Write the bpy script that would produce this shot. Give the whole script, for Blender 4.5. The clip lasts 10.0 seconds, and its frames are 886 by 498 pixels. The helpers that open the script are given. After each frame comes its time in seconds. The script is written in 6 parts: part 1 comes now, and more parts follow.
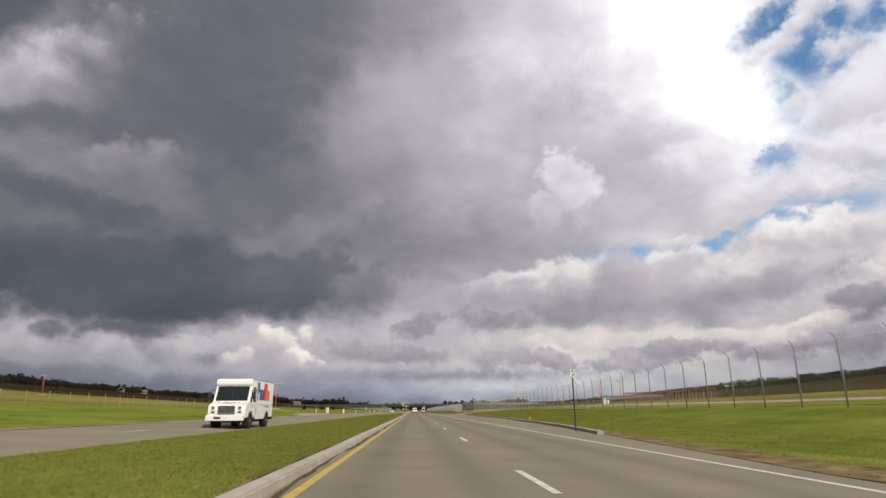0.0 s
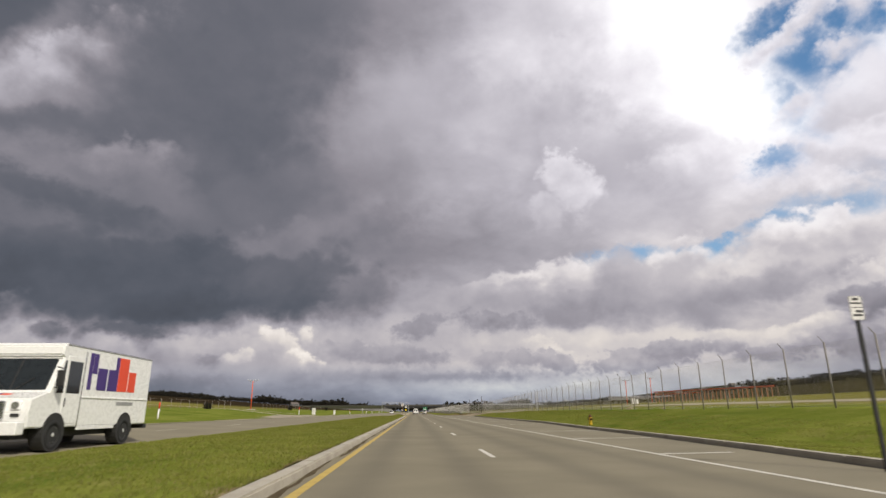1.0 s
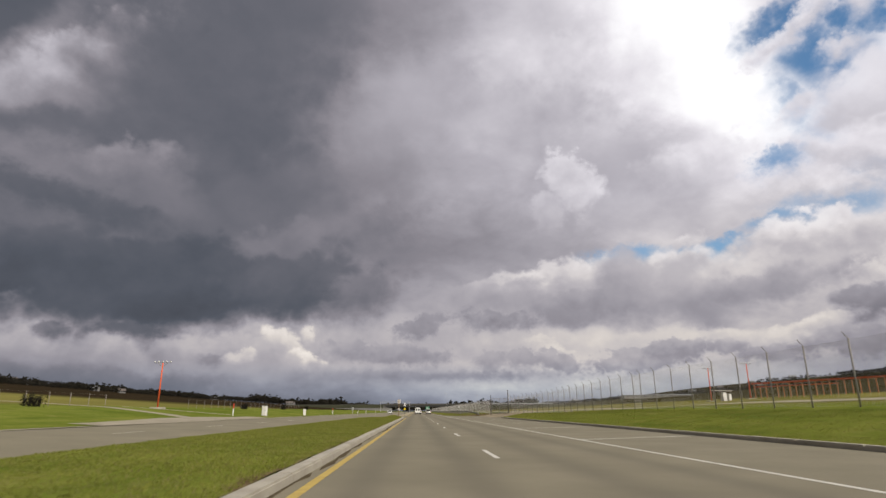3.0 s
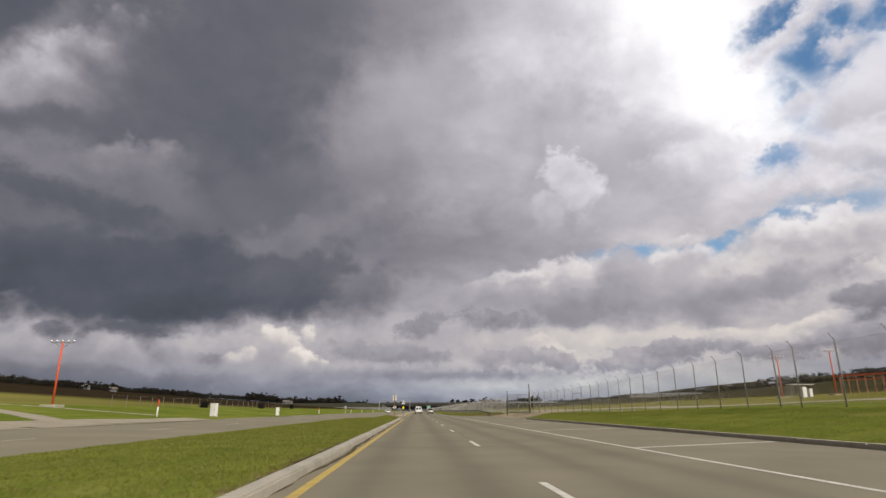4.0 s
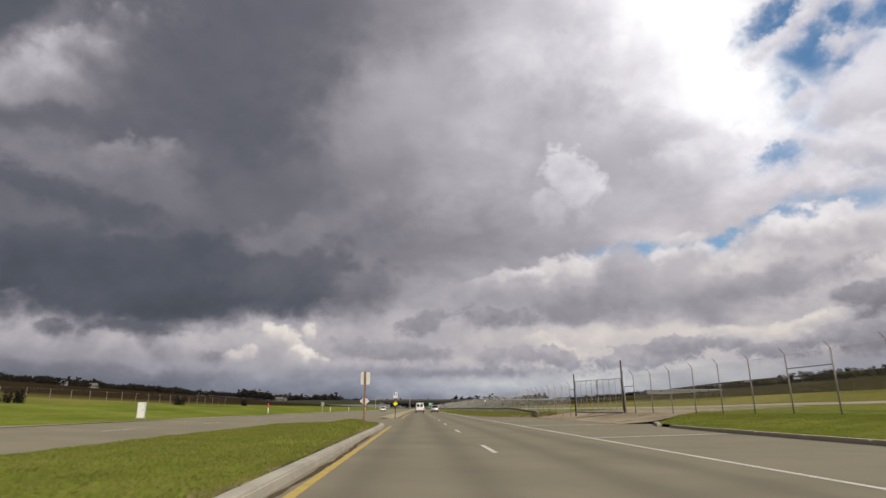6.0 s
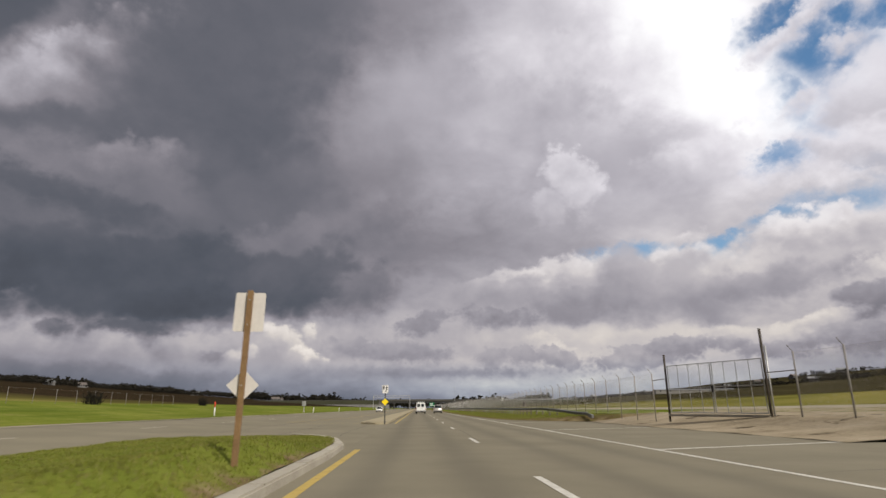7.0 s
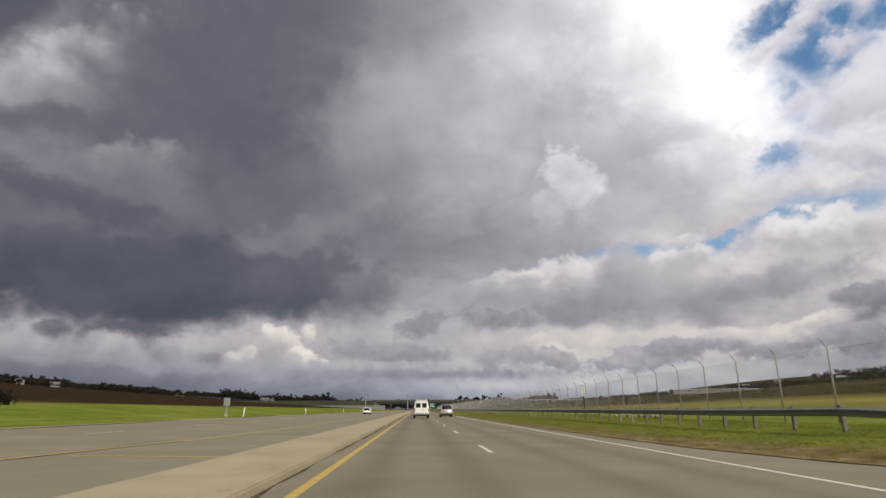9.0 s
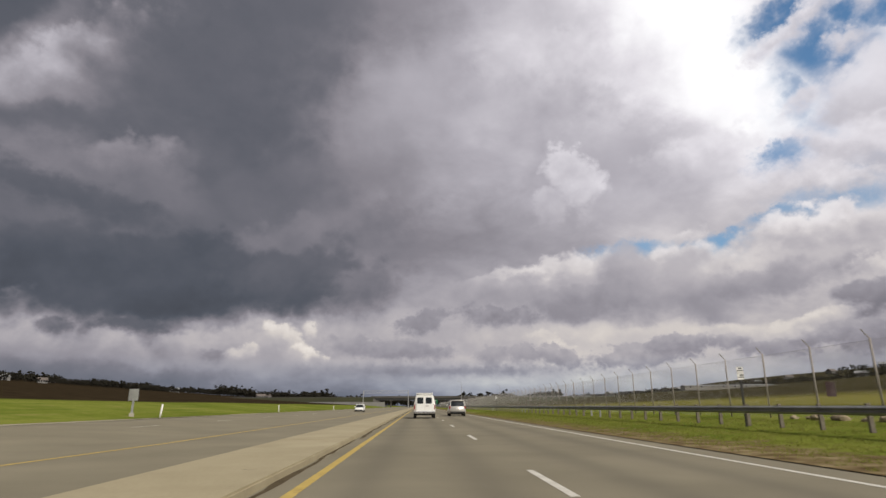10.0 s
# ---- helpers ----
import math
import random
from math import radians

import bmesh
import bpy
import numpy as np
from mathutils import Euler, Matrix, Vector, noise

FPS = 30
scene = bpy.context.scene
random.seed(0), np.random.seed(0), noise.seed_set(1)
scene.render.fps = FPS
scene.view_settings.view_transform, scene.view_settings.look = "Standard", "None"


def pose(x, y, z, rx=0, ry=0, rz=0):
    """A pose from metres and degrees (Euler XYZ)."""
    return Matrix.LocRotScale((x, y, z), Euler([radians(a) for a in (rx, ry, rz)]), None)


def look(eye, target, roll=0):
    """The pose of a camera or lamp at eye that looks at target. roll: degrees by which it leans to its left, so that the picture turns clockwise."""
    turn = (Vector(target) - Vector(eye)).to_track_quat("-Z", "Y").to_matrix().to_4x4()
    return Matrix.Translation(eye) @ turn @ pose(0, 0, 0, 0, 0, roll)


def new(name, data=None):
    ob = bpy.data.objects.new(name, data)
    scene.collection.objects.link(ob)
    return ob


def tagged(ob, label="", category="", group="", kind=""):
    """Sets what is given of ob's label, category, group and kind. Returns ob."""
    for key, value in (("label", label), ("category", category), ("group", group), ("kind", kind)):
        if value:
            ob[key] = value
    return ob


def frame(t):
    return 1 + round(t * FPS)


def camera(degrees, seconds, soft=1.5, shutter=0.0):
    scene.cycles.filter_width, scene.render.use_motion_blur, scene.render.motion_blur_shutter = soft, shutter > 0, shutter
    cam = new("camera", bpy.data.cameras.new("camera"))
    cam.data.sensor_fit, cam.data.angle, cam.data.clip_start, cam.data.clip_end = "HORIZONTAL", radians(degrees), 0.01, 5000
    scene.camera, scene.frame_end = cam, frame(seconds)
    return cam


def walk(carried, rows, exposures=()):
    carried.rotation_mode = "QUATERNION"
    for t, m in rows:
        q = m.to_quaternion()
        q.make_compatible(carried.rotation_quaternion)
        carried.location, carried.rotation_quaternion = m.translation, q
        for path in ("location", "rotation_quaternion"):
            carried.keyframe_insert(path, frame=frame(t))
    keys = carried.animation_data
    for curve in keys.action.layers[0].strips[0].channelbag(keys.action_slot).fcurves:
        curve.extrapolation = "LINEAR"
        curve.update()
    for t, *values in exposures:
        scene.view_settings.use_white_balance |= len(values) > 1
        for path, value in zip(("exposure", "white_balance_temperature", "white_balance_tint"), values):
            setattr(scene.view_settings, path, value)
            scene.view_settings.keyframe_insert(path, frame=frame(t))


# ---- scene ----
cam = camera(75.1, 10.0, soft=1.5, shutter=0.12)
SPEED, EYE = 20.7, 1.0825
# seconds, tilt above level, turn to the right
TURNS = [
    (0.0, 15.645, 2.841), (0.5, 15.845, 2.761), (1.0, 15.745, 2.761), (1.5, 15.795, 2.701), (2.0, 15.765, 2.651),
    (2.5, 15.745, 2.621), (4.0, 15.625, 2.541), (4.5, 15.605, 2.521), (5.0, 15.525, 2.541), (5.5, 15.395, 2.511),
    (7.0, 15.425, 2.441), (7.5, 15.395, 2.461), (8.0, 15.465, 2.481), (8.5, 15.445, 2.541), (9.0, 15.545, 2.541),
    (9.5, 15.495, 2.481), (10.0, 15.245, 2.421),
]
walk(cam, [(t, pose(0, SPEED * t, EYE, 90 + up, 0.246, -turn)) for t, up, turn in TURNS],
     [(0.0, 0.14), (2.0, 0.10), (3.6, 0.0), (8.5, 0.0), (10.0, -0.03)])

# ---- node helpers ----


def put(tree, kind, **values):
    """A shader node; values name its inputs (spaces as _) or, failing that, its settings."""
    node = tree.nodes.new(kind)
    for key, value in values.items():
        name = key.replace("_", " ")
        socket = node.inputs.get(name) or node.inputs.get(name.title())
        if socket is None and key.startswith("in") and key[2:].isdigit():
            socket = node.inputs[int(key[2:])]
        if socket is None:
            setattr(node, key, value)
        elif isinstance(value, bpy.types.NodeSocket):
            tree.links.new(value, socket)
        else:
            socket.default_value = value
    return node


def calc(tree, op, a, b=0.0, c=0.0, clamp=False):
    node = put(tree, "ShaderNodeMath", in0=a, in1=b, in2=c)
    node.operation, node.use_clamp = op, clamp
    return node.outputs[0]


def ramp(tree, fac, stops, mode="LINEAR"):
    """A colour ramp with (place, colour or grey) stops."""
    node = put(tree, "ShaderNodeValToRGB", Fac=fac)
    node.color_ramp.interpolation = mode
    while len(node.color_ramp.elements) < len(stops):
        node.color_ramp.elements.new(0.5)
    for element, (place, colour) in zip(node.color_ramp.elements, stops):
        element.position = place
        element.color = (*colour, 1) if isinstance(colour, tuple) else (colour, colour, colour, 1)
    return node.outputs[0]


def blend(tree, fac, a, b, mode="MIX"):
    node = tree.nodes.new("ShaderNodeMix")
    node.data_type, node.blend_type = "RGBA", mode
    for socket, value in ((node.inputs[0], fac), (node.inputs[6], a), (node.inputs[7], b)):
        if isinstance(value, bpy.types.NodeSocket):
            tree.links.new(value, socket)
        else:
            socket.default_value = (*value, 1) if isinstance(value, tuple) else value
    return node.outputs[2]


def cloud_noise(tree, vector, scale, detail=5.0, rough=0.55, warp=0.0):
    node = put(tree, "ShaderNodeTexNoise", Vector=vector, Scale=scale, Detail=detail, Roughness=rough, Distortion=warp)
    return node.outputs["Fac"]


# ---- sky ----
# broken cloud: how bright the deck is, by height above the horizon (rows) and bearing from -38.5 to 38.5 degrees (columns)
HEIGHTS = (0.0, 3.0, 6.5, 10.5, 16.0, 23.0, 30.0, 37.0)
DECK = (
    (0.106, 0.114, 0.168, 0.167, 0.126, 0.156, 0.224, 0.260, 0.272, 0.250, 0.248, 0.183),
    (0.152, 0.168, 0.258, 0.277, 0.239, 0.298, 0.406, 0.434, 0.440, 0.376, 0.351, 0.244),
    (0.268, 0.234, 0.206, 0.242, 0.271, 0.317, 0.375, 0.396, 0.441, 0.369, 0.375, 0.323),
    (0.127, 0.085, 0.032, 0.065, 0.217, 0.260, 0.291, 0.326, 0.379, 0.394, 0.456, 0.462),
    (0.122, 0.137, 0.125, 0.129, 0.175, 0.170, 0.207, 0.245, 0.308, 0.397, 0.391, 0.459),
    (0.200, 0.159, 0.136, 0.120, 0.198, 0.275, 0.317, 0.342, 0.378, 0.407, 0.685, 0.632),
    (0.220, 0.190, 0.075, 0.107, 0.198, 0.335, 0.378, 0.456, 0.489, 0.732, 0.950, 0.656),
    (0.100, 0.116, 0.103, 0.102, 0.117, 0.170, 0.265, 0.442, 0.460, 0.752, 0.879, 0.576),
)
# single clouds over it, far to near: bearing and height in degrees, half widths, lean, softness, how bright at the head and at the foot
HIGH_WEST = [
    (-34.77, 27.88, 6.71, 2.36, 0.66, 0.6, 0.43, 0.33),
    (-33.79, 29.64, 3.57, 1.88, 0.91, 0.4, 0.55, 0.41),
    (-39.1, 30.79, 5.56, 2.61, 1.03, 0.3, 0.09, 0.1),
    (-20.98, 30.35, 10.66, 9.1, -0.04, 0.5, 0.14, 0.12),
    (-34.34, 23.18, 5.98, 1.24, 0.21, 0.6, 0.14, 0.13),
    (-28.09, 21.27, 4.28, 1.82, 0.25, 0.4, 0.29, 0.2),
    (-24.18, 18.68, 2.86, 3.0, -0.45, 0.6, 0.22, 0.18),
    (-32.55, 17.48, 9.66, 1.47, -0.17, 0.5, 0.12, 0.11),
    (-12.27, 20.86, 7.82, 2.96, 0.33, 0.6, 0.17, 0.15),
    (-10.31, 16.47, 8.86, 1.86, 0.25, 0.45, 0.22, 0.19),
]
HIGH_EAST = [
    (-3.68, 24.94, 3.62, 3.8, -0.49, 0.5, 0.32, 0.26),
    (0.23, 30.39, 5.02, 3.41, 0.18, 0.6, 0.41, 0.37),
    (16.28, 32.7, 7.82, 2.49, 0.05, 0.5, 0.66, 0.58),
    (21.03, 21.18, 6.49, 3.16, 0.03, 0.55, 0.43, 0.41),
    (13.82, 28.31, 6.58, 2.36, -0.17, 0.6, 0.48, 0.45),
    (16.02, 21.79, 2.51, 3.02, -0.33, 0.2, 0.72, 0.58),
    (13.43, 19.03, 1.72, 1.65, -0.06, 0.25, 0.55, 0.47),
    (28.83, 33.49, 6.03, 5.24, -0.51, 0.6, 1.06, 1.01),
    (31.76, 27.27, 4.8, 3.2, -0.42, 0.28, 1.12, 1.03),
    (32.43, 20.55, 1.37, 1.45, -0.19, 0.35, 1.0, 0.75),
    (28.52, 22.18, 4.43, 1.74, -0.02, 0.5, 0.76, 0.61),
]
GAPS = [
    (36.74, 32.05, 2.96, 1.63, 0.16, 0.5, 1.0, 1.0),
    (39.62, 28.18, 3.89, 3.21, 0.05, 0.45, 1.0, 1.0),
    (43.28, 30.55, 2.27, 1.6, -0.38, 0.35, 1.0, 1.0),
    (36.69, 25.55, 1.46, 2.03, -0.74, 0.5, 0.75, 0.75),
    (35.49, 21.1, 2.15, 1.03, 0.1, 0.5, 0.87, 0.87),
    (38.41, 22.88, 1.38, 0.99, 0.17, 0.7, 0.51, 0.51),
    (41.62, 18.34, 1.97, 1.14, -0.38, 0.5, 0.87, 0.87),
    (38.56, 16.61, 3.71, 1.18, -0.03, 0.55, 0.83, 0.83),
    (34.49, 16.22, 2.82, 0.57, 0.21, 0.6, 0.75, 0.75),
    (27.97, 14.04, 3.04, 0.91, 0.2, 0.5, 0.87, 0.87),
    (21.45, 14.33, 3.33, 0.69, -0.03, 0.6, 0.75, 0.75),
]
TOPS = [
    (36.45, 30.54, 3.13, 0.87, 0.38, 0.45, 0.76, 0.61),
    (39.03, 31.9, 1.11, 1.0, 0.46, 0.5, 0.76, 0.64),
    (41.16, 28.8, 1.27, 0.84, -0.02, 0.55, 0.67, 0.55),
    (43.06, 31.42, 0.77, 0.96, -0.38, 0.6, 0.68, 0.58),
    (37.5, 25.1, 1.69, 0.81, 0.33, 0.6, 0.68, 0.61),
    (42.05, 24.68, 3.58, 2.8, 0.04, 0.2, 0.76, 0.51),
    (40.0, 20.22, 3.47, 1.6, -0.38, 0.4, 0.76, 0.55),
    (38.42, 18.15, 4.36, 1.09, -0.1, 0.5, 0.73, 0.58),
    (36.48, 13.95, 6.06, 2.15, -0.02, 0.18, 0.81, 0.46),
    (26.38, 15.0, 1.57, 0.82, 0.09, 0.4, 0.69, 0.58),
    (41.24, 14.17, 2.16, 1.23, -0.2, 0.35, 0.68, 0.46),
]
BANK = [
    (12.62, 12.54, 7.22, 1.43, 0.13, 0.3, 0.73, 0.51),
    (8.04, 10.75, 6.19, 1.89, 0.08, 0.5, 0.4, 0.34),
    (24.36, 12.59, 5.96, 1.56, -0.04, 0.35, 0.78, 0.58),
    (20.58, 10.49, 3.2, 3.39, -0.17, 0.26, 0.46, 0.27),
    (25.79, 9.86, 3.85, 3.27, -0.08, 0.26, 0.47, 0.28),
    (15.18, 9.26, 4.85, 1.84, 0.08, 0.3, 0.36, 0.27),
    (8.25, 8.36, 4.57, 1.1, -0.04, 0.2, 0.29, 0.23),
    (34.39, 11.26, 6.25, 1.24, 0.06, 0.35, 0.55, 0.35),
    (31.19, 10.15, 5.29, 1.37, 0.12, 0.4, 0.4, 0.3),
    (39.34, 8.55, 2.12, 1.33, 0.01, 0.2, 0.3, 0.19),
    (40.42, 10.54, 1.44, 0.97, -0.15, 0.3, 0.63, 0.46),
]
LOW_EAST = [
    (21.72, 6.22, 12.82, 1.14, -0.04, 0.55, 0.63, 0.55),
    (7.61, 5.64, 4.95, 1.19, -0.01, 0.5, 0.58, 0.43),
    (13.33, 5.32, 2.41, 1.07, -0.33, 0.3, 0.69, 0.51),
    (7.31, 4.61, 1.76, 0.81, -0.01, 0.16, 0.39, 0.28),
    (10.33, 4.84, 1.85, 0.86, -0.02, 0.16, 0.39, 0.29),
    (13.55, 4.62, 1.92, 0.9, -0.17, 0.16, 0.41, 0.29),
    (21.56, 4.57, 5.19, 1.08, 0.09, 0.16, 0.41, 0.3),
    (24.59, 5.48, 2.97, 0.91, 0.06, 0.18, 0.38, 0.29),
    (28.78, 5.48, 1.53, 0.64, 0.0, 0.2, 0.38, 0.29),
    (31.96, 4.64, 2.53, 0.8, 0.01, 0.2, 0.35, 0.26),
]
LOW_FAR = [
    (36.36, 5.5, 3.47, 0.91, 0.21, 0.2, 0.38, 0.26),
    (39.14, 5.21, 1.8, 1.05, 0.05, 0.2, 0.34, 0.23),
    (34.99, 6.9, 2.81, 0.56, 0.25, 0.4, 0.67, 0.55),
    (30.23, 6.28, 3.95, 0.49, -0.06, 0.5, 0.64, 0.55),
    (-3.22, 6.65, 11.47, 2.18, 0.01, 0.6, 0.47, 0.41),
    (-4.8, 4.05, 11.78, 0.54, 0.0, 0.5, 0.48, 0.39),
    (0.38, 8.04, 2.36, 1.05, 0.2, 0.25, 0.31, 0.26),
    (-4.02, 5.56, 6.01, 0.87, -0.04, 0.26, 0.35, 0.27),
    (-0.15, 5.14, 3.32, 0.71, -0.02, 0.28, 0.35, 0.28),
    (1.24, 3.3, 11.92, 0.43, -0.0, 0.6, 0.3, 0.26),
]
LOW_WEST = [
    (-25.32, 5.43, 14.74, 1.73, -0.02, 0.5, 0.49, 0.35),
    (-28.71, 2.49, 13.24, 1.18, -0.04, 0.6, 0.19, 0.16),
    (-13.9, 5.83, 4.6, 2.09, 0.03, 0.5, 0.51, 0.4),
    (-13.44, 6.63, 1.24, 1.16, -0.17, 0.22, 0.81, 0.48),
    (-11.94, 5.88, 1.78, 1.48, -0.32, 0.22, 0.82, 0.45),
    (-10.59, 7.19, 0.74, 0.64, -0.17, 0.25, 0.76, 0.55),
    (-10.46, 4.85, 1.37, 0.85, -0.28, 0.22, 0.79, 0.46),
    (-15.97, 5.1, 0.7, 0.72, 0.03, 0.3, 0.67, 0.46),
    (-16.83, 4.62, 1.28, 0.61, 0.02, 0.3, 0.58, 0.4),
    (-19.03, 4.66, 1.05, 0.6, 0.03, 0.4, 0.26, 0.23),
    (-31.67, 6.57, 1.15, 0.59, -0.1, 0.3, 0.24, 0.2),
    (-34.72, 9.11, 1.23, 0.53, 0.31, 0.35, 0.38, 0.3),
]
SHELF = [
    (-30.03, 11.81, 8.02, 2.64, -0.13, 0.22, 0.12, 0.08),
    (-21.82, 10.84, 12.51, 3.96, 0.07, 0.18, 0.11, 0.07),
    (-11.14, 11.93, 7.55, 3.15, 0.12, 0.28, 0.14, 0.1),
    (-25.94, 6.95, 3.04, 0.53, -0.05, 0.3, 0.13, 0.12),
    (-5.58, 11.02, 2.24, 1.88, -0.08, 0.4, 0.21, 0.17),
]
SUN_BEARING, SUN_HEIGHT = 148.0, 40.0


def cloud_group():
    """One cloud laid over what is behind it: a lobed, bent ellipse, lighter at its head than at its foot."""
    tree = bpy.data.node_groups.new("single_cloud", "ShaderNodeTree")
    names = ("bearing", "height", "bend_u", "bend_v", "folds", "lobes", "tone", "hole", "u0", "v0", "across", "up", "lean", "bend", "soft", "head", "foot")
    for name in names:
        tree.interface.new_socket(name, in_out="INPUT", socket_type="NodeSocketFloat")
    for name in ("tone", "hole", "cover"):
        tree.interface.new_socket(name, in_out="OUTPUT", socket_type="NodeSocketFloat")
    given = tree.nodes.new("NodeGroupInput").outputs
    result = tree.nodes.new("NodeGroupOutput").inputs
    out_u = calc(tree, "MULTIPLY_ADD", given["bend_u"], given["bend"], calc(tree, "SUBTRACT", given["bearing"], given["u0"]))
    out_v = calc(tree, "MULTIPLY_ADD", given["bend_v"], given["bend"], calc(tree, "SUBTRACT", given["height"], given["v0"]))
    out_v = calc(tree, "MULTIPLY_ADD", out_u, given["lean"], out_v)
    a, b = calc(tree, "MULTIPLY", out_u, given["across"]), calc(tree, "MULTIPLY", out_v, given["up"])
    far = calc(tree, "SQRT", calc(tree, "MULTIPLY_ADD", a, a, calc(tree, "MULTIPLY", b, b)))
    far = calc(tree, "MULTIPLY_ADD", given["lobes"], -1.2, far)
    # crisp at the head, ragged and soft below
    blur = calc(tree, "MULTIPLY", given["soft"], calc(tree, "SUBTRACT", 1.25, calc(tree, "MULTIPLY", b, 0.45, clamp=False)))
    blur = calc(tree, "MAXIMUM", blur, calc(tree, "MULTIPLY", given["soft"], 0.8))
    near = put(tree, "ShaderNodeMapRange", interpolation_type="SMOOTHERSTEP", in0=far, in1=calc(tree, "ADD", 0.85, blur), in2=calc(tree, "SUBTRACT", 0.85, blur)).outputs[0]
    near = calc(tree, "MULTIPLY", near, 0.9)
    rise = calc(tree, "MULTIPLY_ADD", given["folds"], 1.6, b)
    own = put(tree, "ShaderNodeMapRange", interpolation_type="SMOOTHSTEP", in0=rise, in1=-0.8, in2=0.9, in3=given["foot"], in4=given["head"]).outputs[0]
    own = calc(tree, "MULTIPLY", own, calc(tree, "MULTIPLY_ADD", given["folds"], 0.4, 1.0))
    tree.links.new(calc(tree, "MULTIPLY_ADD", calc(tree, "SUBTRACT", own, given["tone"]), near, given["tone"]), result["tone"])
    tree.links.new(calc(tree, "MULTIPLY", given["hole"], calc(tree, "SUBTRACT", 1.0, near)), result["hole"])
    tree.links.new(near, result["cover"])
    return tree


def build_sky():
    world = bpy.data.worlds.new("overcast_sky")
    scene.world = world
    world.use_nodes = True
    tree = world.node_tree
    tree.nodes.clear()
    way = put(tree, "ShaderNodeTexCoord").outputs["Generated"]
    dx, dy, dz = put(tree, "ShaderNodeSeparateXYZ", Vector=way).outputs
    bearing = calc(tree, "MULTIPLY", calc(tree, "ARCTAN2", dx, dy), 57.2958)
    height = calc(tree, "MULTIPLY", calc(tree, "ARCSINE", dz), 57.2958)
    near_horizon = calc(tree, "SUBTRACT", 1.0, calc(tree, "DIVIDE", height, 20.0), clamp=True)
    # a cloud deck in mild perspective: finer and flatter towards the horizon
    lift = calc(tree, "ADD", calc(tree, "MAXIMUM", dz, -0.1), 0.42)
    puff = put(tree, "ShaderNodeCombineXYZ", X=calc(tree, "DIVIDE", dx, lift), Y=calc(tree, "DIVIDE", dy, lift), Z=calc(tree, "MULTIPLY", dz, 0.8)).outputs[0]

    def at(offset, scale, detail, rough, warp=0.0):
        moved = put(tree, "ShaderNodeVectorMath", in0=puff, in1=offset).outputs[0]
        return calc(tree, "SUBTRACT", cloud_noise(tree, moved, scale, detail, rough, warp), 0.5)

    broad = at((0.0, 0.0, 0.0), 2.6, 8.0, 0.52, 0.3)
    mid = at((3.1, 1.2, 5.0), 6.5, 8.0, 0.55, 0.5)
    fine = at((8.3, 4.2, 2.0), 17.0, 6.0, 0.55, 0.3)
    push = calc(tree, "SUBTRACT", 1.0, calc(tree, "MULTIPLY", near_horizon, 0.70))
    u = calc(tree, "MULTIPLY_ADD", calc(tree, "MULTIPLY", at((7.3, 2.1, 4.4), 4.5, 9.0, 0.60), push), 13.0, bearing)
    v = calc(tree, "MULTIPLY_ADD", calc(tree, "MULTIPLY", at((1.7, 9.2, 3.3), 4.5, 9.0, 0.60), push), 10.0, height)
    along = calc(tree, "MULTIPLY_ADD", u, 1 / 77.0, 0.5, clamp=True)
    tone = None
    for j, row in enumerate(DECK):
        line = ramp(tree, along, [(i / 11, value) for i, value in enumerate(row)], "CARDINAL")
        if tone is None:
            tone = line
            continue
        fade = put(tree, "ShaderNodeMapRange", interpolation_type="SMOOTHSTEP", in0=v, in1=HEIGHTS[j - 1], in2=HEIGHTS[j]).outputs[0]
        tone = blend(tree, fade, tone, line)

    # shape noise at three sizes, in degrees of sky
    plain = put(tree, "ShaderNodeCombineXYZ", X=bearing, Y=calc(tree, "MULTIPLY", height, 1.15), Z=4.0).outputs[0]

    def shape(step, period, detail, rough=0.5):
        moved = put(tree, "ShaderNodeVectorMath", in0=plain, in1=(step * 3.7, step * 5.1, step * 17.3)).outputs[0]
        return calc(tree, "SUBTRACT", cloud_noise(tree, moved, 1.0 / period, detail, rough), 0.5)

    fields = []
    for k, period in enumerate((7.0, 3.4, 1.7)):
        lobes = calc(tree, "MULTIPLY_ADD", calc(tree, "ABSOLUTE", shape(4 * k + 1, period * 0.8, 2.0)), 1.3, calc(tree, "MULTIPLY", calc(tree, "ABSOLUTE", shape(4 * k + 2, period * 0.3, 3.0)), 0.7))
        fields.append({"lobes": lobes, "bend_u": shape(4 * k + 3, period, 5.0), "bend_v": shape(4 * k + 4, period, 5.0), "folds": shape(4 * k + 5, period * 0.9, 5.0, 0.52)})
    one = cloud_group()

    def cloud_node(row, tone, hole):
        u0, v0, su, sv, lean, soft, head, foot = row
        size = min(su, sv)
        node = tree.nodes.new("ShaderNodeGroup")
        node.node_tree = one
        field = fields[0 if size > 2.6 else 1 if size > 1.1 else 2]
        for key, socket in {**field, "bearing": bearing, "height": height, "tone": tone, "hole": hole}.items():
            if isinstance(socket, bpy.types.NodeSocket):
                tree.links.new(socket, node.inputs[key])
            else:
                node.inputs[key].default_value = socket
        for key, value in {"u0": u0, "v0": v0, "across": 1 / su, "up": 1 / sv, "lean": -lean, "bend": 2.4 * size, "soft": soft * 1.35 + 0.05, "head": head, "foot": foot}.items():
            node.inputs[key].default_value = value
        return node.outputs

    def layer(rows, tone, hole=0.0):
        """Lays clouds over the tone and over the gaps."""
        for row in rows:
            out = cloud_node(row, tone, hole)
            tone, hole = out["tone"], out["hole"]
        return tone, hole

